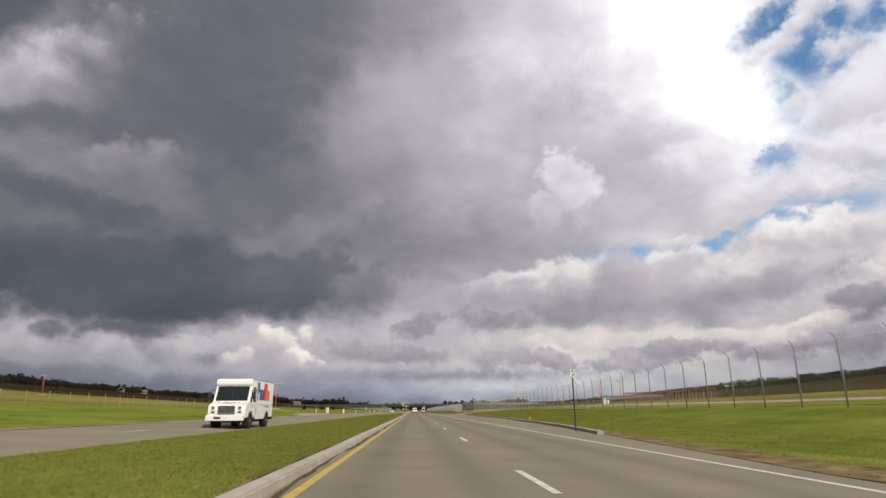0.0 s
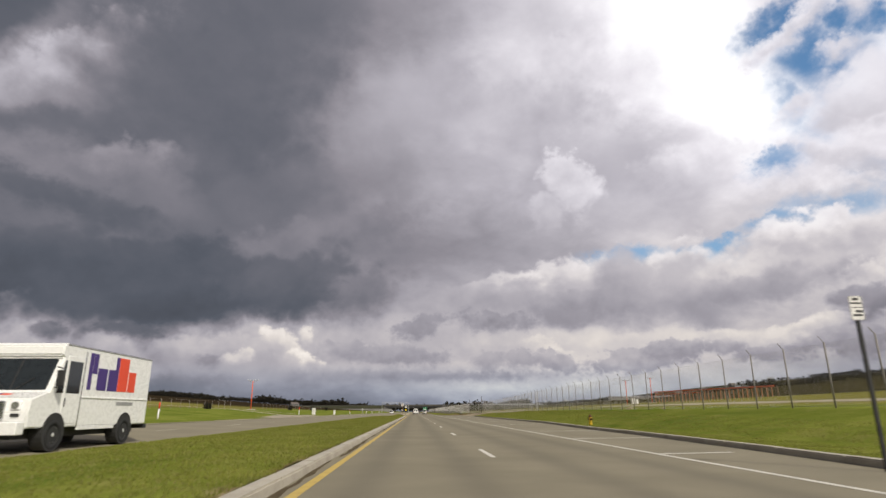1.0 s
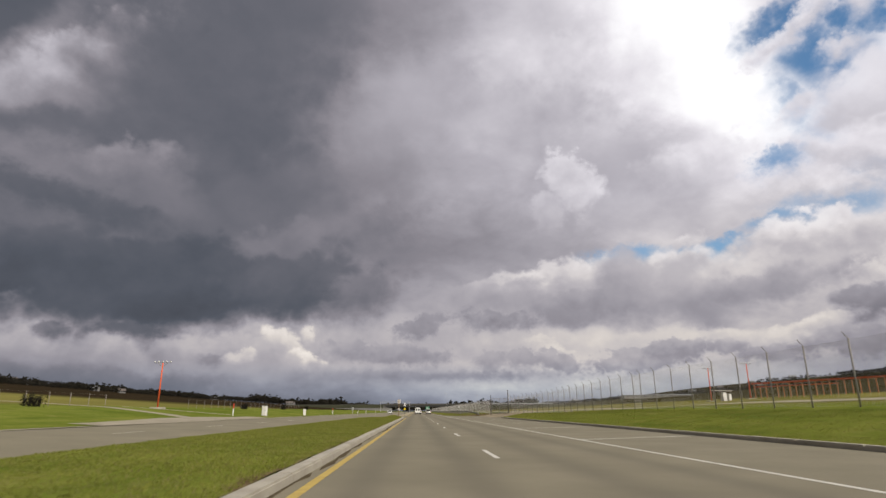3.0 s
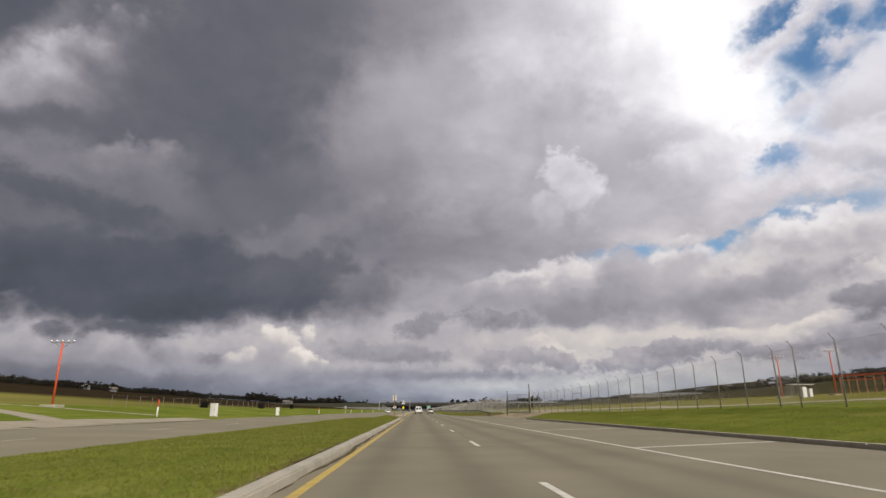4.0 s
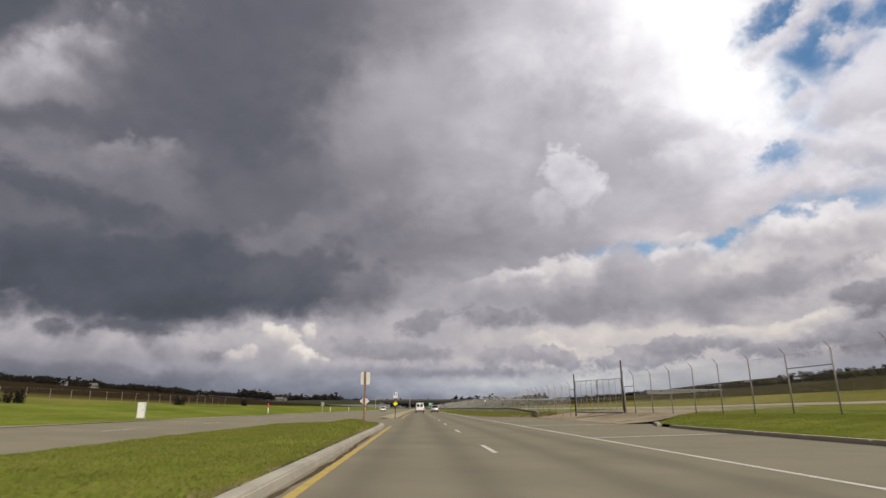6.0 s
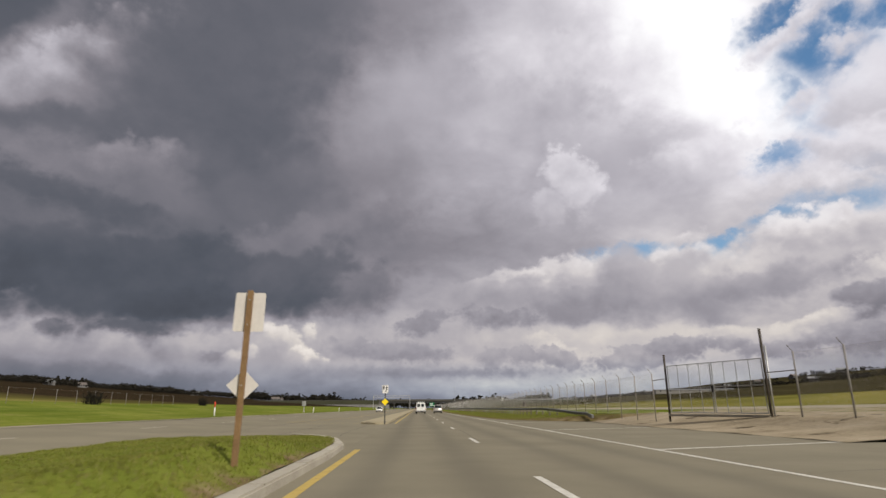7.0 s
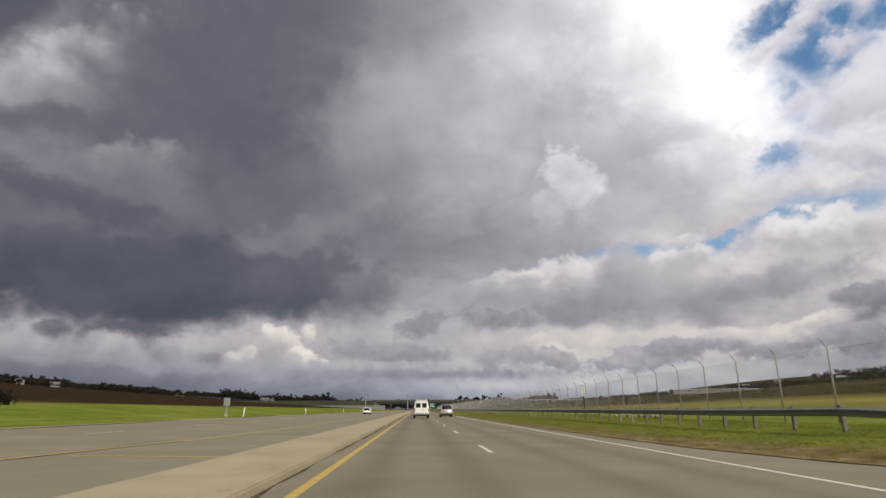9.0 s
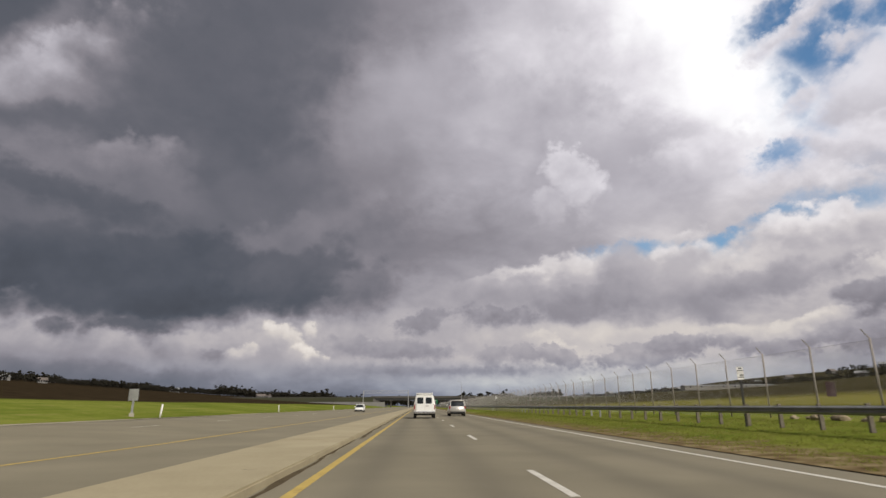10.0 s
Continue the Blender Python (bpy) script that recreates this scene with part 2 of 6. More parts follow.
    grain = calc(tree, "MULTIPLY_ADD", broad, 1.0, calc(tree, "MULTIPLY_ADD", mid, 0.6, calc(tree, "MULTIPLY", fine, 0.15)))
    # bright cloud shows more relief, dark cloud stays soft
    firm = ramp(tree, tone, [(0.10, 0.55), (0.34, 1.0)])
    billow = calc(tree, "SUBTRACT", calc(tree, "ABSOLUTE", at((6.2, 0.7, 9.5), 5.5, 5.0, 0.5, 0.2)), 0.09)
    grain = calc(tree, "MULTIPLY", calc(tree, "MULTIPLY_ADD", billow, 1.25, grain), firm)
    lit = calc(tree, "MULTIPLY", calc(tree, "MULTIPLY", tone, 1.35), calc(tree, "POWER", 2.0, grain))
    lit, _ = layer(HIGH_WEST + HIGH_EAST, lit)
    hole = 0.0
    for row in GAPS:
        hole = calc(tree, "MAXIMUM", hole, calc(tree, "MULTIPLY", cloud_node(row, 0.0, 0.0)["cover"], row[6] * 1.08))
    lit, hole = layer(TOPS, lit, hole)
    lit, hole = layer(BANK + LOW_EAST + LOW_FAR + LOW_WEST + SHELF, lit, hole)
    cloud = ramp(tree, calc(tree, "MULTIPLY", lit, 0.8), [
        (0.0, (0.02, 0.022, 0.026)), (0.08, (0.088, 0.097, 0.121)), (0.20, (0.250, 0.236, 0.268)), (0.36, (0.456, 0.435, 0.482)), (0.60, (0.77, 0.742, 0.79)), (0.85, (1.06, 1.05, 1.07)), (1.0, (1.15, 1.15, 1.14))])
    blue = put(tree, "ShaderNodeTexSky")
    blue.sky_type, blue.sun_disc = "NISHITA", False
    blue.sun_elevation, blue.sun_rotation = radians(SUN_HEIGHT), radians(SUN_BEARING)
    clear = blend(tree, 1.0, blue.outputs[0], (0.072, 0.114, 0.134), "MULTIPLY")
    sky = blend(tree, hole, cloud, clear)
    haze = ramp(tree, calc(tree, "MULTIPLY", height, 0.1, clamp=True), [(0.0, (0.76, 0.88, 0.98)), (0.2, (0.84, 0.93, 1.0)), (0.45, (1.0, 1.0, 1.0))])
    sky = blend(tree, 1.0, sky, haze, "MULTIPLY")
    # low cloud that catches the sun is creamy
    warm = calc(tree, "MULTIPLY", ramp(tree, lit, [(0.32, 0.0), (0.62, 1.0)]), calc(tree, "MULTIPLY", near_horizon, 1.5, clamp=True))
    sky = blend(tree, warm, sky, blend(tree, 1.0, sky, (1.04, 1.0, 0.88), "MULTIPLY"))
    below = ramp(tree, calc(tree, "MULTIPLY_ADD", dz, 20.0, 0.5), [(0.0, 0.0), (0.6, 1.0)])
    sky = blend(tree, below, (0.06, 0.06, 0.05), sky)
    back = put(tree, "ShaderNodeBackground", Color=sky, Strength=1.0)
    tree.links.new(back.outputs[0], put(tree, "ShaderNodeOutputWorld").inputs[0])


build_sky()
sun = new("sun", bpy.data.lights.new("sun", "SUN"))
sun.data.energy, sun.data.angle, sun.data.color = 3.6, radians(1.5), (1.0, 0.93, 0.80)
b, e = radians(SUN_BEARING), radians(SUN_HEIGHT)
sun.matrix_world = look((0, 100, 60), (-math.sin(b) * math.cos(e), 100 - math.cos(b) * math.cos(e), 60 - math.sin(e)))

# ---- materials ----


def surface(name, stops, scale=1.0, rough=0.8, metal=0.0, bump=0.0, grain=8.0, coord="Position", spots=None, detail=6.0, spec=0.3):
    """A mottled surface: two scales of noise over the colour stops, roughness that follows, and a fine relief."""
    material = bpy.data.materials.new(name)
    material.use_nodes = True
    tree = material.node_tree
    shader = tree.nodes["Principled BSDF"]
    if coord == "Position":
        place = put(tree, "ShaderNodeNewGeometry").outputs["Position"]
    else:
        place = put(tree, "ShaderNodeTexCoord").outputs["Object"]
    coarse = cloud_noise(tree, place, scale, detail, 0.55)
    fine = cloud_noise(tree, place, scale * grain, 4.0, 0.6)
    mixed = calc(tree, "ADD", calc(tree, "MULTIPLY", coarse, 0.6), calc(tree, "MULTIPLY", fine, 0.4))
    colour = ramp(tree, mixed, stops)
    if spots:
        colour = blend(tree, ramp(tree, cloud_noise(tree, place, scale * spots[1], 5.0, 0.65), [(spots[2], 0.0), (spots[2] + 0.08, 1.0)]), colour, spots[0])
    tree.links.new(colour, shader.inputs["Base Color"])
    tree.links.new(calc(tree, "MULTIPLY_ADD", calc(tree, "SUBTRACT", fine, 0.5), 0.3, rough, clamp=True), shader.inputs["Roughness"])
    shader.inputs["Metallic"].default_value = metal
    shader.inputs["Specular IOR Level"].default_value = spec
    if bump:
        relief = put(tree, "ShaderNodeBump", Height=fine, Strength=bump, Distance=0.02)
        tree.links.new(relief.outputs[0], shader.inputs["Normal"])
    return material


def grey(v, warm=1.0):
    return (v * warm, v, v / warm)


GRASS = [(0.25, (0.078, 0.102, 0.016)), (0.45, (0.127, 0.153, 0.025)), (0.6, (0.172, 0.190, 0.038)), (0.78, (0.255, 0.228, 0.08))]


def tan(v):
    return (v * 1.15, v * 1.03, v * 0.74)


M = {}
M["asphalt"] = surface("weathered_asphalt", [(0.25, tan(0.13)), (0.5, tan(0.172)), (0.75, tan(0.212))], 0.35, 0.88, bump=0.25, grain=90, spec=0.1)
M["asphalt_old"] = surface("older_asphalt", [(0.25, tan(0.14)), (0.5, tan(0.18)), (0.75, tan(0.225))], 0.3, 0.88, bump=0.25, grain=90, spec=0.1)
M["concrete"] = surface("kerb_concrete", [(0.25, (0.23, 0.205, 0.165)), (0.5, (0.36, 0.33, 0.27)), (0.75, (0.46, 0.425, 0.35))], 1.2, 0.9, bump=0.3, grain=20)
M["island"] = surface("island_concrete", [(0.25, (0.235, 0.20, 0.125)), (0.5, (0.325, 0.28, 0.18)), (0.75, (0.41, 0.36, 0.24))], 0.5, 0.9, bump=0.3, grain=30, spots=((0.13, 0.11, 0.08), 1.6, 0.66))
M["gravel"] = surface("pale_gravel", [(0.25, (0.215, 0.185, 0.135)), (0.5, (0.295, 0.26, 0.195)), (0.75, (0.385, 0.34, 0.26))], 0.4, 0.95, bump=0.5, grain=25, spots=((0.16, 0.13, 0.09), 1.0, 0.62))
M["drive"] = surface("worn_earth_drive", [(0.28, (0.17, 0.135, 0.085)), (0.5, (0.29, 0.24, 0.165)), (0.72, (0.40, 0.34, 0.25))], 0.45, 0.98, bump=0.5, grain=16, spots=((0.055, 0.040, 0.024), 1.3, 0.60), spec=0.05)
M["white_paint"] = surface("road_paint_white", [(0.3, (0.38, 0.365, 0.32)), (0.55, (0.56, 0.54, 0.48)), (0.8, (0.68, 0.66, 0.60))], 2.5, 0.8, grain=14, spots=((0.24, 0.22, 0.18), 2.2, 0.61))
M["yellow_paint"] = surface("road_paint_yellow", [(0.3, (0.33, 0.24, 0.075)), (0.55, (0.46, 0.335, 0.09)), (0.8, (0.55, 0.42, 0.13))], 2.5, 0.8, grain=14, spots=((0.22, 0.17, 0.09), 2.2, 0.60))
M["galvanised"] = surface("galvanised_steel", [(0.3, grey(0.30)), (0.55, grey(0.42)), (0.8, grey(0.52))], 2.0, 0.5, 0.6, grain=12)
M["wire"] = surface("galvanised_wire", [(0.3, grey(0.32, 1.04)), (0.8, grey(0.46, 1.04))], 2.0, 0.6, 0.2, grain=12)
M["dirt"] = surface("gutter_dirt", [(0.3, (0.06, 0.047, 0.03)), (0.8, (0.13, 0.105, 0.07))], 2.0, 0.95, grain=10, spec=0.0)
M["tar"] = surface("tar_seal", [(0.3, grey(0.045)), (0.8, grey(0.10))], 2.0, 0.85, grain=10, spec=0.1)


def turf(tree, grass, place):
    """Mowing streaks along the road, lush and thin patches over a grass colour."""
    drawn = put(tree, "ShaderNodeVectorMath", operation="MULTIPLY", in0=place, in1=(0.75, 0.045, 0.0)).outputs[0]
    streak = cloud_noise(tree, drawn, 1.0, 5.0, 0.6)
    blot = cloud_noise(tree, place, 0.22, 5.0, 0.6)
    lush = ramp(tree, calc(tree, "MULTIPLY_ADD", streak, 0.55, calc(tree, "MULTIPLY", blot, 0.45)), [(0.36, 0.6), (0.52, 0.0)])
    thin = ramp(tree, calc(tree, "MULTIPLY_ADD", streak, 0.4, calc(tree, "MULTIPLY", cloud_noise(tree, place, 0.6, 6.0, 0.65), 0.6)), [(0.54, 0.0), (0.68, 0.7)])
    grass = blend(tree, lush, grass, (0.050, 0.088, 0.013))
    return blend(tree, thin, grass, (0.215, 0.190, 0.070))


def ground_material():
    """Mown grass near the road; ploughed soil beyond one fence, rough olive pasture beyond the other."""
    material = surface("open_ground", GRASS, 0.09, 1.0, bump=0.25, grain=26, spec=0.0)
    tree = material.node_tree
    shader = tree.nodes["Principled BSDF"]
    place = put(tree, "ShaderNodeNewGeometry").outputs["Position"]
    grass = turf(tree, shader.inputs["Base Color"].links[0].from_socket, place)
    x, y, _ = put(tree, "ShaderNodeSeparateXYZ", Vector=place).outputs
    wobble = calc(tree, "MULTIPLY", calc(tree, "SUBTRACT", cloud_noise(tree, place, 0.05, 4.0), 0.5), 10.0)
    patch = cloud_noise(tree, place, 0.02, 5.0)
    soil = ramp(tree, cloud_noise(tree, place, 0.25, 6.0), [(0.3, (0.020, 0.015, 0.009)), (0.7, (0.042, 0.031, 0.018))])
    weeds = ramp(tree, patch, [(0.3, (0.105, 0.096, 0.028)), (0.6, (0.19, 0.175, 0.05))])
    far_left = ramp(tree, calc(tree, "MULTIPLY", calc(tree, "ADD", calc(tree, "ADD", x, 33.0), calc(tree, "MULTIPLY", wobble, 0.5)), -0.08), [(0.0, 0.0), (0.3, 1.0)])
    ahead = ramp(tree, calc(tree, "MULTIPLY", calc(tree, "ADD", calc(tree, "ADD", y, -192.0), calc(tree, "MULTIPLY", x, 0.3)), 0.02), [(0.0, 0.0), (1.0, 1.0)])
    olive = ramp(tree, cloud_noise(tree, place, 0.06, 7.0), [(0.3, (0.10, 0.095, 0.022)), (0.5, (0.16, 0.15, 0.038)), (0.7, (0.22, 0.19, 0.06))])
    brown = ramp(tree, patch, [(0.35, (0.028, 0.024, 0.012)), (0.65, (0.060, 0.052, 0.024))])
    right = ramp(tree, calc(tree, "MULTIPLY", calc(tree, "ADD", calc(tree, "ADD", x, -22.0), calc(tree, "MULTIPLY", wobble, 0.4)), 0.2), [(0.0, 0.0), (1.0, 1.0)])
    far_right = ramp(tree, calc(tree, "MULTIPLY", calc(tree, "ADD", calc(tree, "ADD", calc(tree, "MULTIPLY", y, 0.3), calc(tree, "ADD", x, -120.0)), wobble), 0.05), [(0.0, 0.0), (1.0, 1.0)])
    colour = blend(tree, far_left, grass, blend(tree, ahead, weeds, soil))
    colour = blend(tree, right, colour, blend(tree, far_right, olive, brown))
    tree.links.new(colour, shader.inputs["Base Color"])
    return material


def verge_material():
    """Mown grass that wears to bare earth where the mesh's own dirt mark says so."""
    material = surface("verge_grass", GRASS, 0.35, 1.0, bump=0.25, grain=24, spec=0.0)
    tree = material.node_tree
    shader = tree.nodes["Principled BSDF"]
    place = put(tree, "ShaderNodeNewGeometry").outputs["Position"]
    grass = turf(tree, shader.inputs["Base Color"].links[0].from_socket, place)
    dirt = put(tree, "ShaderNodeAttribute", attribute_name="dirt").outputs["Fac"]
    earth = ramp(tree, cloud_noise(tree, place, 1.5, 6.0), [(0.3, (0.085, 0.058, 0.03)), (0.5, (0.16, 0.12, 0.065)), (0.7, (0.26, 0.21, 0.12))])
    worn = ramp(tree, calc(tree, "ADD", dirt, calc(tree, "MULTIPLY", calc(tree, "SUBTRACT", cloud_noise(tree, place, 1.1, 6.0), 0.5), 1.3)), [(0.4, 0.0), (0.6, 1.0)])
    tree.links.new(blend(tree, worn, grass, earth), shader.inputs["Base Color"])
    return material


def road_wear(material, centres):
    """Darker, polished wheel tracks and pale crown along the lanes of a road that runs along y."""
    tree = material.node_tree
    shader = tree.nodes["Principled BSDF"]
    colour = shader.inputs["Base Color"].links[0].from_socket
    place = put(tree, "ShaderNodeNewGeometry").outputs["Position"]
    x, _, _ = put(tree, "ShaderNodeSeparateXYZ", Vector=place).outputs
    drift = calc(tree, "MULTIPLY", calc(tree, "SUBTRACT", cloud_noise(tree, put(tree, "ShaderNodeVectorMath", operation="MULTIPLY", in0=place, in1=(0.6, 0.05, 1)).outputs[0], 1.0, 3.0), 0.5), 0.5)
    total = 0.0
    for centre in centres:
        d = calc(tree, "POWER", calc(tree, "MULTIPLY", calc(tree, "SUBTRACT", calc(tree, "ADD", x, drift), centre), 2.4), 2.0)
        total = calc(tree, "ADD", total, calc(tree, "EXPONENT", calc(tree, "MULTIPLY", d, -1.0)))
    tree.links.new(blend(tree, calc(tree, "MULTIPLY", total, 0.38, clamp=True), colour, (0.104, 0.094, 0.074)), shader.inputs["Base Color"])


M["ground"] = ground_material()
M["verge"] = verge_material()
road_wear(M["asphalt"], (-0.8, 1.0, 3.2, 5.0))

# ---- mesh helpers ----


def mesh_of(bm, material, smooth=False):
    data = bpy.data.meshes.new("mesh")
    bm.to_mesh(data)
    bm.free()
    for m in material if isinstance(material, (list, tuple)) else [material]:
        data.materials.append(m)
    if smooth:
        data.polygons.foreach_set("use_smooth", [True] * len(data.polygons))
        data.update()
    return data


def part(name, bm, material, parent, label="", smooth=False):
    """Links a bmesh (or a ready mesh) as one mesh object under a thing or under a part."""
    data = bm if isinstance(bm, bpy.types.Mesh) else mesh_of(bm, material, smooth)
    ob = new(name, data)
    ob.parent = parent
    return tagged(ob, label) if label else ob


def thing(name, label, category, where=(0, 0, 0), turn=0.0, group="", kind=""):
    ob = new(name)
    ob.matrix_basis = pose(*where, 0, 0, turn)
    return tagged(ob, label, category, group, kind)


def solid(name, bm, material, label, category, kind="", smooth=False, group=""):
    ob = new(name, bm if isinstance(bm, bpy.types.Mesh) else mesh_of(bm, material, smooth))
    return tagged(ob, label, category, group, kind)


def raw(verts, faces, material, smooth=False):
    data = bpy.data.meshes.new("mesh")
    data.from_pydata([tuple(v) for v in verts], [], [tuple(f) for f in faces])
    data.materials.append(material)
    if smooth:
        data.polygons.foreach_set("use_smooth", [True] * len(data.polygons))
    data.update()
    return data


def box(x0, x1, y0, y1, z0, z1, bevel=0.0, bm=None, steps=2):
    """A box between the corners, added to bm, with rounded edges if asked for."""
    fresh = bmesh.new()
    bmesh.ops.create_cube(fresh, size=1)
    for v in fresh.verts:
        v.co = ((x0 + x1) / 2 + v.co.x * (x1 - x0), (y0 + y1) / 2 + v.co.y * (y1 - y0), (z0 + z1) / 2 + v.co.z * (z1 - z0))
    if bevel:
        bmesh.ops.bevel(fresh, geom=fresh.edges[:], offset=bevel, segments=steps, affect="EDGES", profile=0.5)
    return join(bm, fresh)


def join(bm, fresh):
    if bm is None:
        return fresh
    data = bpy.data.meshes.new("tmp")
    fresh.to_mesh(data)
    fresh.free()
    bm.from_mesh(data)
    bpy.data.meshes.remove(data)
    return bm


def rod(a, b, r, r2=None, sides=8, bm=None):
    """A round bar from a to b."""
    a, b = Vector(a), Vector(b)
    fresh = bmesh.new()
    bmesh.ops.create_cone(fresh, cap_ends=True, segments=sides, radius1=r, radius2=r if r2 is None else r2, depth=(b - a).length)
    turn = (b - a).to_track_quat("Z", "Y").to_matrix().to_4x4()
    bmesh.ops.transform(fresh, matrix=Matrix.Translation((a + b) / 2) @ turn, verts=fresh.verts)
    return join(bm, fresh)


def plate(points, thick, bm=None, bevel=0.0):
    """An upright plate in the xz plane, facing -y, from an outline; its front is at y = 0."""
    fresh = bmesh.new()
    face = fresh.faces.new([fresh.verts.new((x, 0, z)) for x, z in points])
    made = bmesh.ops.extrude_face_region(fresh, geom=[face])
    bmesh.ops.translate(fresh, vec=(0, thick, 0), verts=[g for g in made["geom"] if isinstance(g, bmesh.types.BMVert)])
    bmesh.ops.recalc_face_normals(fresh, faces=fresh.faces[:])
    if bevel:
        bmesh.ops.bevel(fresh, geom=fresh.edges[:], offset=bevel, segments=1, affect="EDGES")
    return join(bm, fresh)


def round_rect(x0, x1, z0, z1, r, n=4):
    out = []
    for cx, cz, a0 in ((x1 - r, z1 - r, 0), (x0 + r, z1 - r, 90), (x0 + r, z0 + r, 180), (x1 - r, z0 + r, 270)):
        for i in range(n + 1):
            a = radians(a0 + 90 * i / n)
            out.append((cx + r * math.cos(a), cz + r * math.sin(a)))
    return out


# ---- the lie of the land: the road runs along y in a shallow vale ----
LEFT_X, LEFT_Z = [0, 10.0, 17.2, 18.5, 20.5, 31, 60, 150, 280, 400, 480, 800, 3000], [-0.06, 0.0, 0.33, 0.40, 0.55, 1.6, 3.1, 8.5, 17.8, 28.5, 38.0, 60.0, 160.0]
RIGHT_X, RIGHT_Z = [0, 13.0, 13.5, 14.2, 19, 27, 58, 100, 200, 326, 395, 450, 700, 3000], [-0.06, 0.0, 0.14, 0.26, 0.92, 1.30, 3.0, 5.0, 10.0, 18.5, 25.5, 36.0, 56.0, 170.0]
KERB_Y = [-80, 10, 24, 28, 36, 46, 60, 75, 150, 158, 163, 166]
KERB_X = [6.9, 6.9, 8.2, 8.6, 9.5, 10.3, 10.9, 12.2, 13.2, 13.8, 15.6, 20.9]
EDGE_Y = [186, 190, 194, 198, 203, 215, 240, 1500]
EDGE_X = [20.9, 14.5, 10.6, 8.6, 7.7, 7.2, 6.95, 6.9]


def smooth(a, b, t):
    k = np.clip((t - a) / (b - a), 0, 1)
    return k * k * (3 - 2 * k)


def lie(x, y):
    """The height of the open ground at x, y (numbers or arrays)."""
    x, y = np.asarray(x, float), np.asarray(y, float)
    s = smooth(164, 190, y)
    near = np.exp(-np.maximum(x - 19, 0) / 25)
    rise = 1 + near * (0.45 * (1 - smooth(112, 150, y)) - 0.19 - 0.20 * s)
    right = np.interp(x + 4 * s * near, RIGHT_X, RIGHT_Z) * rise
    left = np.interp(-x, LEFT_X, LEFT_Z)
    swell = 0.10 * np.sin(x * 0.11 + y * 0.05) * np.sin(y * 0.043 - x * 0.07) * smooth(20, 45, np.abs(x))
    ease = 1 - 0.75 * smooth(900, 2200, y)
    return np.where(x > 0, right, left) * ease + swell


def sheet(xs, ys, height, material, dirt=None, warp=None):
    """A grid of ground over xs and ys; warp moves x for each row."""
    gx, gy = np.meshgrid(xs, ys)
    if warp is not None:
        gx = warp(gx, gy)
    gz = height(gx, gy)
    n, m = len(xs), len(ys)
    verts = np.stack([gx.ravel(), gy.ravel(), gz.ravel()], 1)
    i, j = np.meshgrid(np.arange(n - 1), np.arange(m - 1))
    a = (j * n + i).ravel()
    data = raw(verts.tolist(), np.stack([a, a + 1, a + n + 1, a + n], 1).tolist(), material, True)
    if dirt is not None:
        mark = data.attributes.new("dirt", "FLOAT", "POINT")
        mark.data.foreach_set("value", dirt(gx, gy).ravel().astype(np.float32))
    return data


def ground_height(x, y):
    z = lie(x, y)
    sunk = (x > -17.1) & (x < 20.95)
    return np.where(sunk, np.minimum(z, 0.0) - 0.25, z)


xs = np.unique(np.concatenate([-np.geomspace(22, 3000, 42), np.linspace(-21.5, -17.3, 6), [-17.1, -10, -2, 6, 14, 20.9, 21.0], np.linspace(22, 34, 10), np.geomspace(36, 3000, 42)]))
ys = np.unique(np.concatenate([np.linspace(-300, -40, 14), np.linspace(-38, 300, 150), np.geomspace(305, 4200, 60)]))
solid("ground", sheet(xs, ys, ground_height, M["ground"]), None, "mown grass and ploughed fields rising gently from the road", "ground", "structure")

# ---- roads ----


def strip(x0, x1, y0, y1, z0=0.0, z1=None, rows=60, cols=8):
    z1 = z0 if z1 is None else z1
    return np.linspace(x0, x1, cols), np.linspace(y0, y1, rows), lambda x, y: z0 + (x - x0) / (x1 - x0) * (z1 - z0)


solid("road_main", sheet(*strip(-2.0, 21.0, -80, 199), M["asphalt"]), None, "grey weathered asphalt carriageway with worn wheel tracks", "road", "structure")
solid("road_ahead", sheet(*strip(-2.0, 9.5, 199, 1500), M["asphalt"]), None, "grey weathered asphalt carriageway running to the overpass", "road", "structure")
solid("road_crossover", sheet(*strip(-10.0, -2.0, 150, 1500, 0.0, 0.0), M["asphalt_old"]), None, "patched asphalt at the opening in the median", "road", "structure")
solid("road_opposite", sheet(*strip(-17.2, -10.0, -80, 1500, 0.36, 0.0), M["asphalt_old"]), None, "older asphalt carriageway for oncoming traffic", "road", "structure")
solid("road_shoulder", sheet(np.linspace(-18.35, -17.1, 5), np.linspace(-80, 1500, 240), lambda x, y: 0.375 + 0.012 * np.sin(y * 1.7 + x * 9) + (x + 18.35) * 0.004, M["gravel"]), None, "pale gravel shoulder beside the oncoming lanes", "road", "structure")

# ---- grass verges ----


def right_kerb(y):
    return np.interp(y, KERB_Y, KERB_X)


def right_edge(y):
    return np.interp(y, EDGE_Y, EDGE_X)


